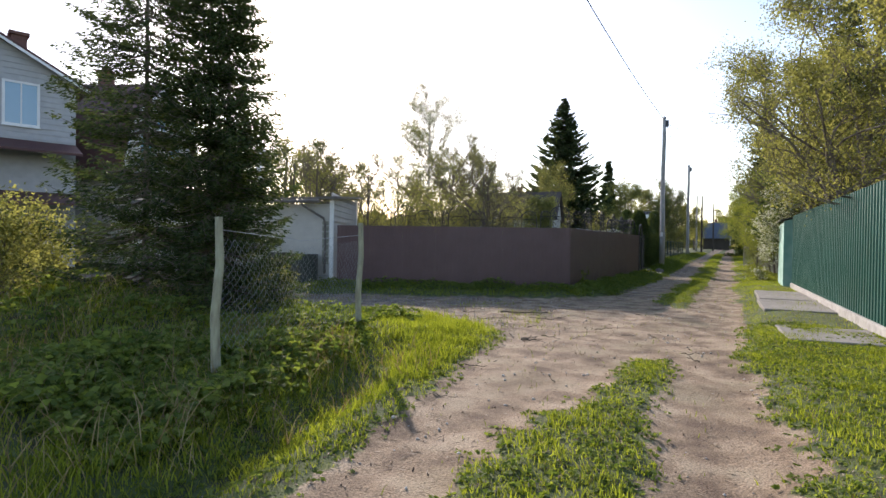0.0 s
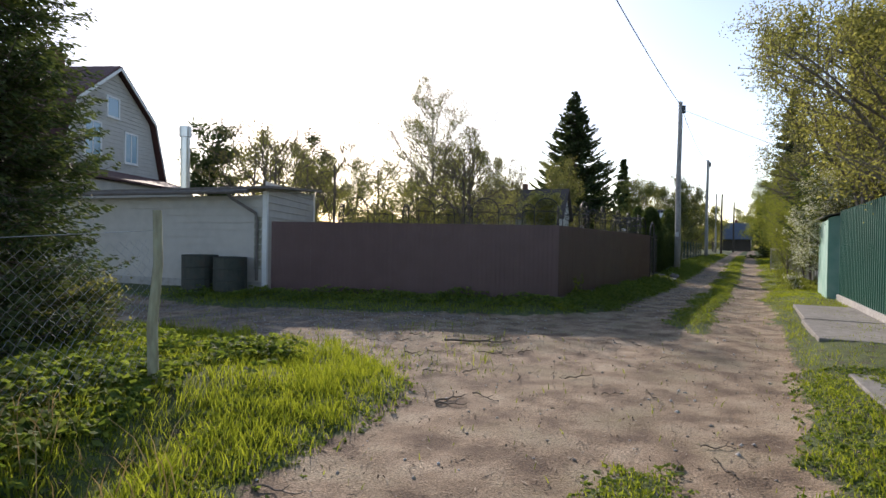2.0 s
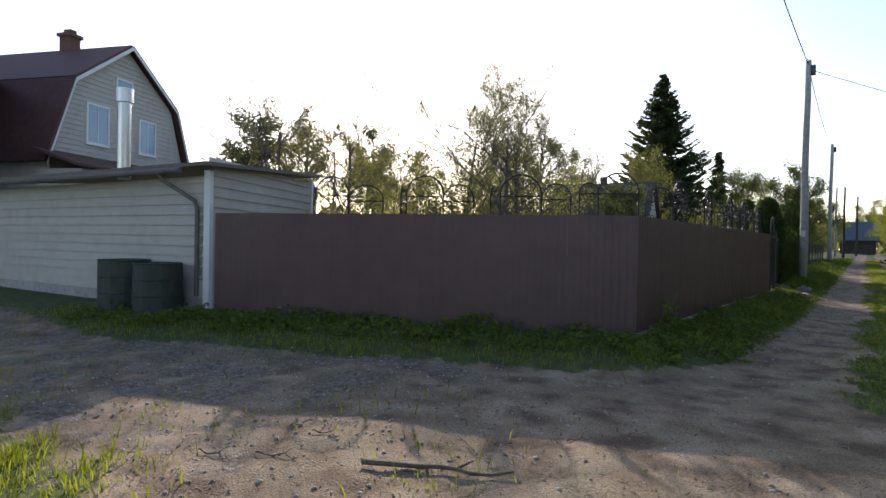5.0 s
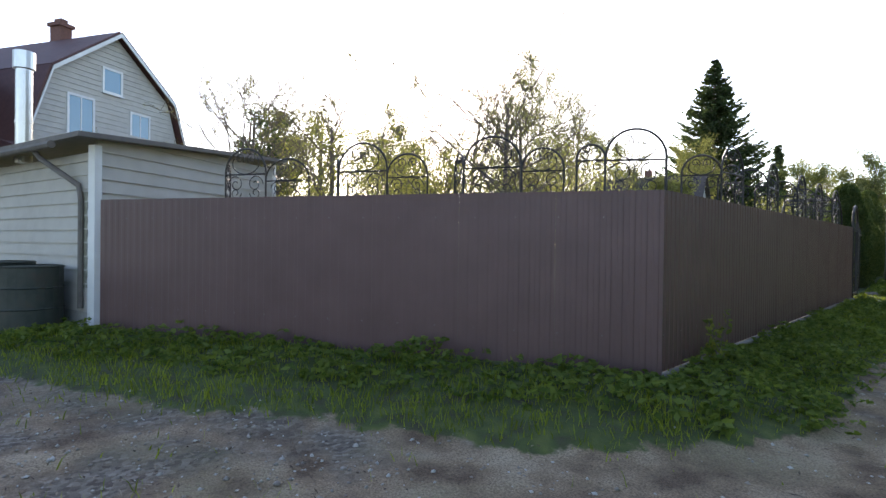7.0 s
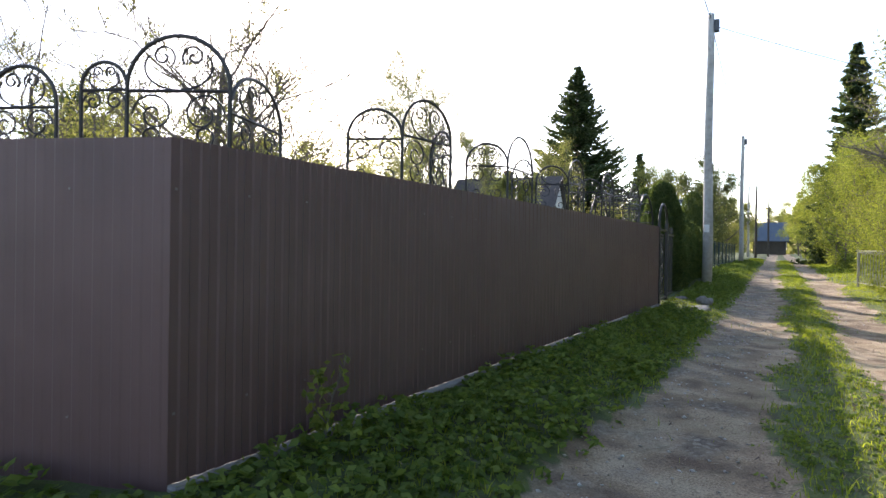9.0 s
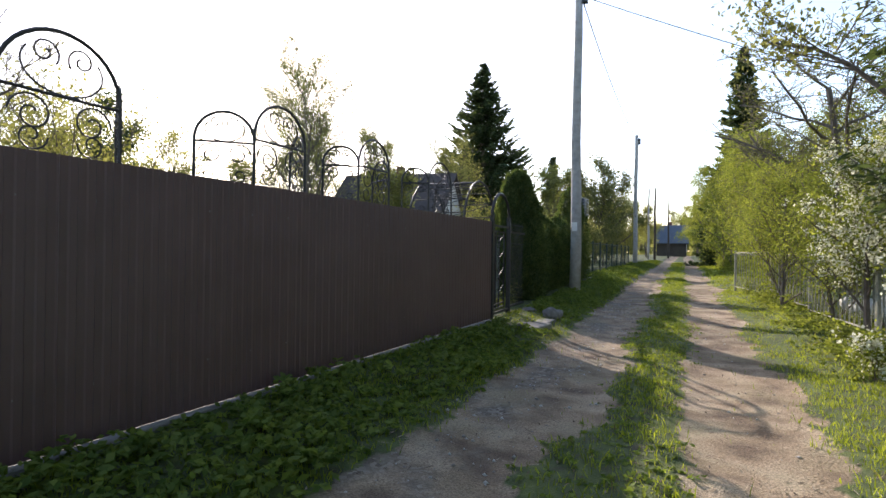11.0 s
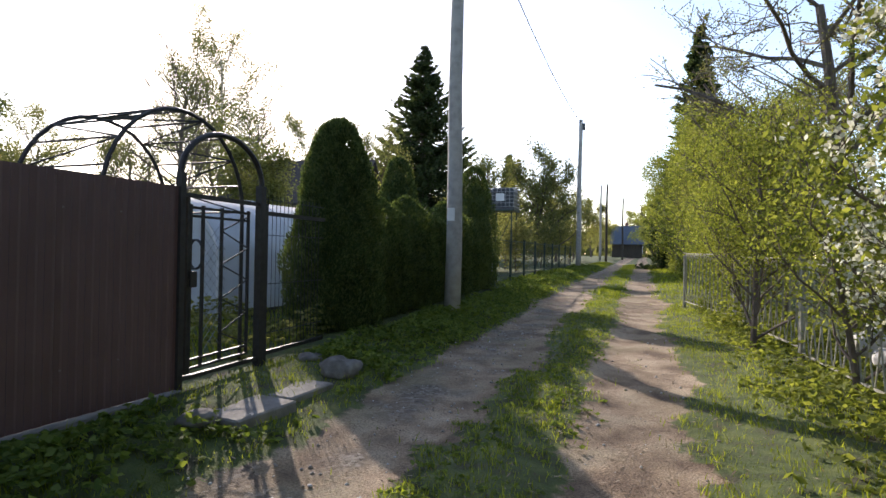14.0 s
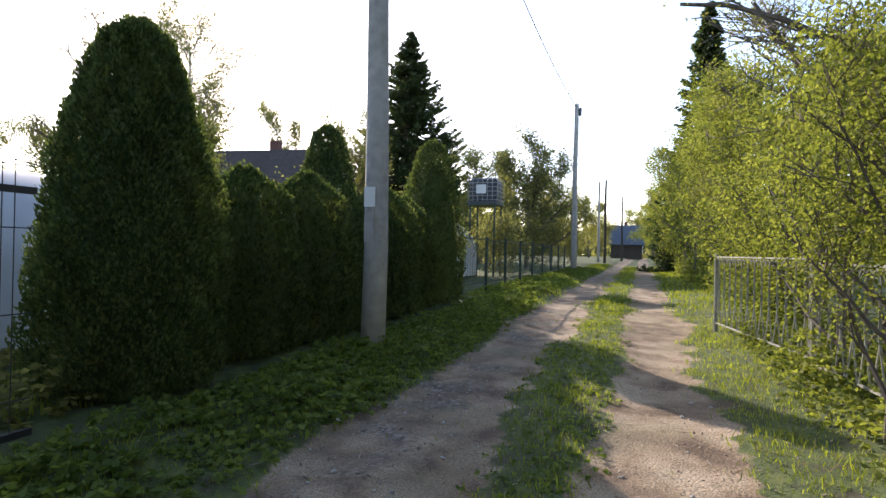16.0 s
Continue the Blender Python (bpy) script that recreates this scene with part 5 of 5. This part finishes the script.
leafy_tree("bird_cherry", 1.75, 25.7, 4.4, "bird cherry in white blossom beside the tin shed", M_HEDGE, M_TWIG, 7000, 0.06, 0.05, 0.6, 12, 85, start=0.05, up=0.7, cloud=0.14, blossom=17000)
leafy_tree("bird_cherry", 2.3, 30.6, 4.4, "bird cherry in white blossom behind the scroll fence", M_HEDGE, M_TWIG, 6500, 0.06, 0.05, 0.5, 11, 86, start=0.1, up=0.8, cloud=0.12, blossom=6000)
leafy_tree("apple_tree", 2.7, 36.8, 8.0, "old spreading apple tree with sparse young leaves over the lane", M_OLIVE, M_BARK, 11000, 0.05, 0.15, 0.72, 13, 87, start=0.35, up=0.3, fork=7, cloud=0.07, lean=(-0.22, 0), rmin=0.008)
leafy_tree("apple_tree", 2.6, 44.0, 7.6, "old spreading apple tree with sparse young leaves over the lane", M_OLIVE, M_BARK, 9000, 0.07, 0.14, 0.55, 10, 88, start=0.3, up=0.5, fork=5, cloud=0.12)
leafy_tree("hazel_bush", 0.72, 34.3, 3.9, "twiggy leafy bush grown through the scroll fence", M_HEDGE, M_TWIG, 20000, 0.038, 0.045, 0.5, 18, 191, start=0.06, up=0.7, cloud=0.15, category="bush", fork=5)
leafy_tree("hazel_bush", 1.3, 32.0, 2.6, "low leafy bush grown through the scroll fence", M_HEDGE, M_TWIG, 6000, 0.05, 0.04, 0.6, 10, 92, start=0.05, up=0.7, cloud=0.14, category="bush")
leafy_tree("hazel_bush", 0.95, 36.2, 3.8, "many-stemmed bush with a dark trunk by the scroll fence", M_HEDGE, M_TWIG, 13000, 0.045, 0.05, 0.6, 12, 89, start=0.08, up=0.8, cloud=0.12, category="bush")
leafy_tree("hazel_bush", 1.7, 37.4, 3.6, "dense bush in bright young leaf", M_HEDGE, M_TWIG, 8000, 0.065, 0.05, 0.6, 10, 90, start=0.06, up=0.8, cloud=0.15, category="bush")
for i, (x, y, h) in enumerate([(0.75, 39.6, 4.3), (0.6, 41.8, 4.6), (0.5, 44.0, 4.9), (0.4, 47.0, 5.1), (0.25, 50.5, 5.3), (0.1, 54.5, 5.6), (-0.1, 59, 5.8), (-0.3, 64, 6.0), (-0.5, 70, 6.0), (-0.7, 78, 6.2), (-1.0, 88, 6.4), (-1.2, 100, 6.5)]):
    leafy_tree("hedge_bush", x + 0.75, y, h * (1.4 if i > 1 else 1.05), "tall bright green roadside hedge bush", M_HEDGE, M_TWIG, 20000 - 1100 * i, 0.055 + 0.007 * i, 0.05, 0.42, 20 - i, 100 + i, start=0.02, up=0.8, cloud=0.22, fork=4, category="bush", group="roadside hedge", rmin=0.008)
for i, (x, y, h) in enumerate([(5, 34, 8), (5.5, 41, 8), (5.5, 50, 9), (6, 60, 10), (5, 74, 10), (6, 11, 10), (7, 18, 11), (7, 27, 11)]):
    leafy_tree("garden_tree", x, y, h, "leafy tree behind the roadside bushes", M_OLIVE if i % 2 else M_HEDGE, M_BARK, 16000, 0.10, None, 0.45, 12, 120 + i, start=0.12, up=0.8, cloud=0.24, fork=5, group="trees beyond the lane")

for i, (x, y, h) in enumerate([(-6.8, 43.5, 2.6), (-7.6, 46.2, 2.4), (-6.6, 50.8, 2.6), (-7.8, 53.5, 3.0), (-6.5, 56.5, 2.6), (-9.5, 41.5, 3.0), (-6.6, 63, 3.2), (-6.4, 67, 3.4), (-6.8, 72, 3.6)]):
    leafy_tree("shrub", x, y, h, "leafy garden shrub behind the post fence", M_SPRING if i % 2 else M_OLIVE, M_TWIG, 3500, 0.1, 0.03, 0.8, 10, 160 + i, start=0.02, up=0.8, levels=2, fork=5, cloud=0.22, category="shrub", group="shrubs behind the post fence")

leafy_tree("sapling", -4.52, 18.1, 0.75, "small leafy sapling at the foot of the maroon fence", M_HEDGE, M_TWIG, 90, 0.085, 0.008, 0.5, 5, 180, start=0.1, up=1.2, levels=2, fork=2, cloud=0.04, category="sapling")
leafy_tree("bird_cherry", 0.72, 27.1, 0.7, "low bird cherry shoot in white blossom on the verge", M_HEDGE, M_TWIG, 900, 0.05, 0.012, 0.7, 8, 181, start=0.05, up=0.8, levels=2, fork=4, cloud=0.09, blossom=700)

# thujas and hedge by the pole
thuja(-5.22, 32.95, 3.2, 0.8, "tall dense dark green thuja cone beside the gate fence", 1, 60000, size=0.045)
for i, (y, h, r, sh) in enumerate([(34.6, 2.05, 0.72, "b"), (35.7, 2.1, 0.7, "b"), (36.8, 2.0, 0.72, "b"), (37.9, 2.1, 0.72, "b"), (39.0, 2.0, 0.7, "b"), (40.3, 3.3, 0.78, "cone")]):
    thuja(-5.45 + 0.1 * (i % 2), y, h + 0.1, r, "tall dark thuja at the hedge's end" if sh == "cone" else "dense dark green thuja in a clipped hedge", 10 + i, 18000, sh, 0.055)
thuja(-6.9, 38.6, 3.5, 0.75, "tall dark thuja behind the hedge", 30, 10000, "cone")

# bush with pale leaves by the grey house, twigs under the spruces
leafy_tree("shrub", -9.4, 3.9, 1.5, "shrub in sunlit yellow-green leaf behind the weedy mound", M_SPRING, M_TWIG, 5000, 0.06, 0.03, 0.8, 9, 140, start=0.03, up=0.9, levels=2, fork=5, cloud=0.16, category="shrub")
leafy_tree("shrub", -11.5, 5.2, 1.6, "shrub in sunlit yellow-green leaf near the houses", M_SPRING, M_TWIG, 5000, 0.07, 0.03, 0.8, 9, 141, start=0.03, up=0.9, levels=2, fork=5, cloud=0.18, category="shrub")
leafy_tree("shrub", -7.7, 7.5, 0.9, "low twiggy shrub under the spruces", M_OLIVE, M_TWIG, 3000, 0.05, 0.02, 0.8, 8, 142, start=0.03, up=0.6, levels=2, fork=5, cloud=0.12, category="shrub")


# ---- far woods ----
def far_woods():
    n = 20000
    a = rng.uniform(-1.75, 1.3, n)
    R = rng.uniform(150, 230, n)
    top = 9 + 2.5 * np.sin(a * 11) + 1.5 * np.sin(a * 29 + 1) + 1.2 * np.sin(a * 67)
    c = np.stack([np.sin(a) * R, np.cos(a) * R, 0.5 + rng.uniform(0, 1, n) ** 0.7 * np.maximum(3, top)], -1)
    v, f = leaf_cards(c, 2.3, 0.8)
    tagged(lay("far_woods", v, f, M_OLIVE), "distant mixed woods in spring leaf", "woods", kind="stuff")


far_woods()


# ---- turf and weeds ----
def blades(x, y, h, w, mat, name, label, lean=0.6):
    n = len(x)
    z = gz(x, y)
    a = rng.uniform(0, 2 * np.pi, n)
    h = h * rng.uniform(0.4, 1.3, n) * (0.65 + 0.7 * (0.5 + 0.5 * np.sin(x * 5.3 + 2 * np.sin(y * 3.1)) * np.sin(y * 4.7 + x)))
    side = np.stack([np.cos(a), np.sin(a), np.zeros(n)], -1) * (w * rng.uniform(0.7, 1.3, n))[:, None]
    b = rng.uniform(0, 2 * np.pi, n)
    bend = np.stack([np.cos(b), np.sin(b), np.zeros(n)], -1) * (lean * h * rng.uniform(0.2, 1.3, n))[:, None]
    p = np.stack([x, y, z - 0.01], -1)
    up = np.array([0, 0, 1.0]) * h[:, None]
    v = np.stack([p - side, p + side, p + side * 0.75 + up * 0.6 + bend * 0.4, p + up + bend, p - side * 0.75 + up * 0.6 + bend * 0.4], 1).reshape(-1, 3)
    q = np.arange(n)[:, None] * 5
    f = np.concatenate([q + [0, 1, 2], q + [0, 2, 4], q + [4, 2, 3]])
    tagged(lay(name, v, f, mat), label, "grass", kind="stuff")


def scatter_turf(n, x0, x1, y0, y1, keep):
    x, y = rng.uniform(x0, x1, n), rng.uniform(y0, y1, n)
    patch = 0.5 + 0.5 * np.sin(x * 2.1 + 1.3 * np.sin(y * 1.1)) * np.sin(y * 1.6 + 0.9 * np.sin(x * 1.7))
    k = rng.uniform(0, 1, n) < keep(x, y, patch)
    return x[k], y[k]


def inside_garden(x, y):
    return (x < -4.85) & (front_dist(x, y) < 0.15) & (y > 13.5)


def turf_keep(x, y, patch):
    d = dirt_mask(x, y)
    fine = 0.5 + 0.5 * np.sin(x * 7.3 + 2 * np.sin(y * 3.7)) * np.sin(y * 6.1 + 1.7 * np.sin(x * 4.9))
    t = np.clip(1 - d * 1.15, 0, 1) ** 1.3 * (0.1 + 0.5 * patch + 0.4 * fine)
    t = np.where(inside_garden(x, y), 0, t)
    t = np.where((x > 0.35) & (y > 11.6) & (y < 20.3) & (x < 2), t * 0.25, t)
    return t + 0.004 + 0.16 * patch ** 2 * fine * (x < -3.5) * (y < 13.5) * ~inside_garden(x, y)


x, y = scatter_turf(190000, -4.6, 2.2, 1.6, 12, turf_keep)
blades(x, y, 0.055, 0.0042, M_GRASS, "grass_near", "bright spring grass on the lane's verges")
x, y = scatter_turf(110000, -10, -3.0, 1.0, 10.5, turf_keep)
blades(x, y, 0.11, 0.005, M_GRASS, "grass_bank", "taller grass on the bank under the spruces")
x, y = scatter_turf(90000, -4.5, 2.4, 12, 28, turf_keep)
blades(x, y, 0.065, 0.0045, M_GRASS, "grass_mid", "short spring grass along the lane")
x, y = scatter_turf(150000, -4.6, 1.8, 24, 42, turf_keep)
blades(x, y, 0.06, 0.004, M_GRASS, "grass_lane", "short spring grass along the lane")
x, y = scatter_turf(60000, -5.2, 1.4, 42, 75, turf_keep)
blades(x, y, 0.10, 0.009, M_GRASS, "grass_far", "short spring grass further down the lane")
x, y = scatter_turf(50000, -14, -4.0, 10, 16.5, turf_keep)
blades(x, y, 0.10, 0.005, M_GRASS, "grass_fence", "shaded grass before the maroon fence")
x, y = scatter_turf(14000, -12, -5.0, 28.5, 42, lambda x, y, p: 0.9 * np.ones_like(x))
blades(x, y, 0.16, 0.007, M_GRASS, "grass_garden", "garden grass behind the gate")
x, y = scatter_turf(5000, -9, -3.2, 1.0, 6, turf_keep)
blades(x, y, 0.3, 0.004, M_DRY, "dry_grass", "straw-coloured dead grass on the bank", 0.9)
x, y = scatter_turf(6000, -3.2, 1.8, 2, 40, turf_keep)
blades(x, y, 0.07, 0.004, M_DRY, "dry_grass", "straw-coloured dead grass in the turf", 0.9)


def weeds(n, x0, x1, y0, y1, keep, hmax, size, name, label, mat=None):
    x, y = scatter_turf(n, x0, x1, y0, y1, keep)
    k = 5
    c = np.repeat(np.stack([x, y, gz(x, y) + rng.uniform(0.03, 1, len(x)) * hmax * (0.6 + 0.4 * np.sin(x * 3) * np.sin(y * 2.3))], -1), k, 0)
    a = rng.uniform(0, 2 * np.pi, len(c))
    d = np.stack([np.cos(a), np.sin(a), rng.uniform(-0.35, 0.15, len(c))], -1)
    v, f = leaf_cards(c + d * size * 0.5, size, 0.6, 0, d, 0.3)
    tagged(lay(name, v, f, mat or M_WEED), label, "weeds", kind="stuff")


def side_verge(x, y, p):
    return np.clip(smooth01(-3.15, -3.6, x) * (0.35 + 0.65 * p) * (x > np.interp(y, [17, 29, 60], [-4.75, -4.4, -5.0])) * ~((x < -3.4) & (y > 28.95) & (y < 31.0)), 0, 1)


weeds(15000, -4.75, -3.1, 16.8, 42, side_verge, 0.21, 0.07, "verge_weeds", "shaded ground elder along the maroon fence")
weeds(7000, -5.2, -3.2, 42, 62, lambda x, y, p: smooth01(-3.4, -3.9, x) * p, 0.22, 0.1, "verge_weeds", "weeds on the far verge")
weeds(8000, -13, -3.9, 11, 18, lambda x, y, p: np.where((front_dist(x, y) > 0.1) & (front_dist(x, y) < 1.3), 0.5 + 0.5 * p, 0), 0.26, 0.085, "fence_weeds", "shaded weeds at the foot of the maroon fence")
weeds(7000, -6.2, -3.3, 2.0, 9.0, lambda x, y, p: np.clip(smooth01(0.25, 0.6, ditch_dist(x, y)) * (1 - dirt_mask(x, y)) * (x < np.interp(y, [2, 5, 7, 9], [-3.4, -3.9, -4.4, -5.0])), 0, 1), 0.3, 0.085, "bank_weeds", "lush ground elder on the ditch bank")
weeds(6000, -10.5, -5.5, 1.5, 8.5, lambda x, y, p: 0.3 + 0.5 * p, 0.35, 0.085, "bank_weeds", "dark weeds under the spruces")
weeds(6500, -0.1, 2.0, 27, 42, lambda x, y, p: smooth01(0.1, 0.9, x) * (0.15 + 0.85 * p), 0.24, 0.07, "lane_weeds", "sunlit weeds by the scroll fence", M_HEDGE)
weeds(8000, -2.3, -0.9, 16, 45, lambda x, y, p: (1 - dirt_mask(x, y)) * (0.2 + p) * 0.6, 0.06, 0.045, "strip_weeds", "plantain among the grass of the middle strip")
weeds(22000, -4.4, 2.1, 2.0, 12, lambda x, y, p: (1 - dirt_mask(x, y)) ** 0.6 * (0.2 + 0.6 * p), 0.055, 0.042, "lawn_weeds", "broad-leaved weeds in the grass")
weeds(6000, -9, -4.9, 30.4, 33, lambda x, y, p: p * 0.5, 0.55, 0.08, "garden_plants", "pale spring plants in the bed behind the wire fence", M_SPRING)


def hedge_foot(x, y, p):
    e = np.interp(y, [37, 50, 70, 100], [0.75, 0.55, 0.1, -0.5])
    return smooth01(e - 0.15, e + 0.35, x) * smooth01(e + 1.7, e + 1.2, x) * (0.3 + 0.7 * p)


weeds(12000, -0.6, 2.6, 39.5, 62, hedge_foot, 1.5, 0.10, "hedge_undergrowth", "leafy undergrowth at the foot of the hedge", M_HEDGE)
weeds(7000, -1.2, 2.2, 62, 100, hedge_foot, 1.7, 0.16, "hedge_undergrowth", "leafy undergrowth at the far hedge's foot", M_HEDGE)
weeds(1600, 0.3, 1.6, 33.3, 39, lambda x, y, p: smooth01(0.0, 0.3, x - np.interp(y, [33, 40], [0.55, 0.0])) * (0.2 + 0.8 * p), 0.55, 0.07, "fence_undergrowth", "sunlit undergrowth along the rod fence", M_HEDGE)


def pebbles():
    n = 24000
    x, y = rng.uniform(-9, 0.6, n), rng.uniform(2, 36, n)
    k = rng.uniform(0, 1, n) < dirt_mask(x, y) * (0.12 + 0.8 * smooth01(-3, -5.5, x) * (y < 15) + 0.3 * (x < -2.2) * (y > 16))
    x, y = x[k], y[k]
    n = len(x)
    r = rng.uniform(0.006, 0.02, n) * rng.uniform(0.6, 1.5, n)
    o = np.array([(1, 0, 0), (0, 1, 0), (-1, 0, 0), (0, -1, 0), (0, 0, 0.7), (0, 0, -0.6)], dtype=float)
    v = np.stack([x, y, gz(x, y) + 0.004], -1)[:, None] + o[None] * r[:, None, None] * rng.uniform(0.6, 1.3, (n, 6, 1))
    t = np.array([(0, 1, 4), (1, 2, 4), (2, 3, 4), (3, 0, 4), (1, 0, 5), (2, 1, 5), (3, 2, 5), (0, 3, 5)])
    f = (np.arange(n)[:, None, None] * 6 + t[None]).reshape(-1, 3)
    tagged(lay("pebbles", v.reshape(-1, 3), f, M_PEBBLE), "loose pebbles and clods on the dirt", "pebbles", kind="stuff")


pebbles()


def litter():
    n = 30000
    x, y = rng.uniform(-11, 1.5, n), rng.uniform(2, 38, n)
    k = rng.uniform(0, 1, n) < 0.25 + 0.5 * (y < 14)
    x, y = x[k], y[k]
    c = np.stack([x, y, gz(x, y) + 0.008], -1)
    a = rng.uniform(0, 2 * np.pi, len(c))
    v, f = leaf_cards(c, 0.04, 0.35, 0, np.stack([np.cos(a), np.sin(a), np.zeros(len(c))], -1), 2.0)
    tagged(lay("leaf_litter", v, f, M_LITTER), "dead leaves and bark crumbs strewn over the dirt", "litter", kind="stuff")


litter()


def bark_crumbs():
    """Slivers of bark and straw trodden into the junction and the wheel tracks."""
    n = 16000
    x = np.concatenate([rng.uniform(-7, 0.8, n // 2), rng.uniform(-3.4, 0.2, n // 2)])
    y = np.concatenate([rng.uniform(3, 13.5, n // 2), rng.uniform(13, 40, n // 2)])
    k = rng.uniform(0, 1, len(x)) < 0.15 + 0.85 * (0.5 + 0.5 * np.sin(x * 2.7 + 2 * np.sin(y * 1.3)) * np.sin(y * 2.1 + x)) ** 2
    c = np.stack([x, y, gz(x, y) + 0.007], -1)[k]
    a = rng.normal(0.4, 1.0, len(c))
    v, f = leaf_cards(c, 0.085, 0.13, 0, np.stack([np.cos(a), np.sin(a), np.zeros(len(c))], -1) * 3, 2.5)
    tagged(lay("bark_crumbs", v, f, M_LITTER), "slivers of bark and straw on the dirt", "litter", kind="stuff")


bark_crumbs()
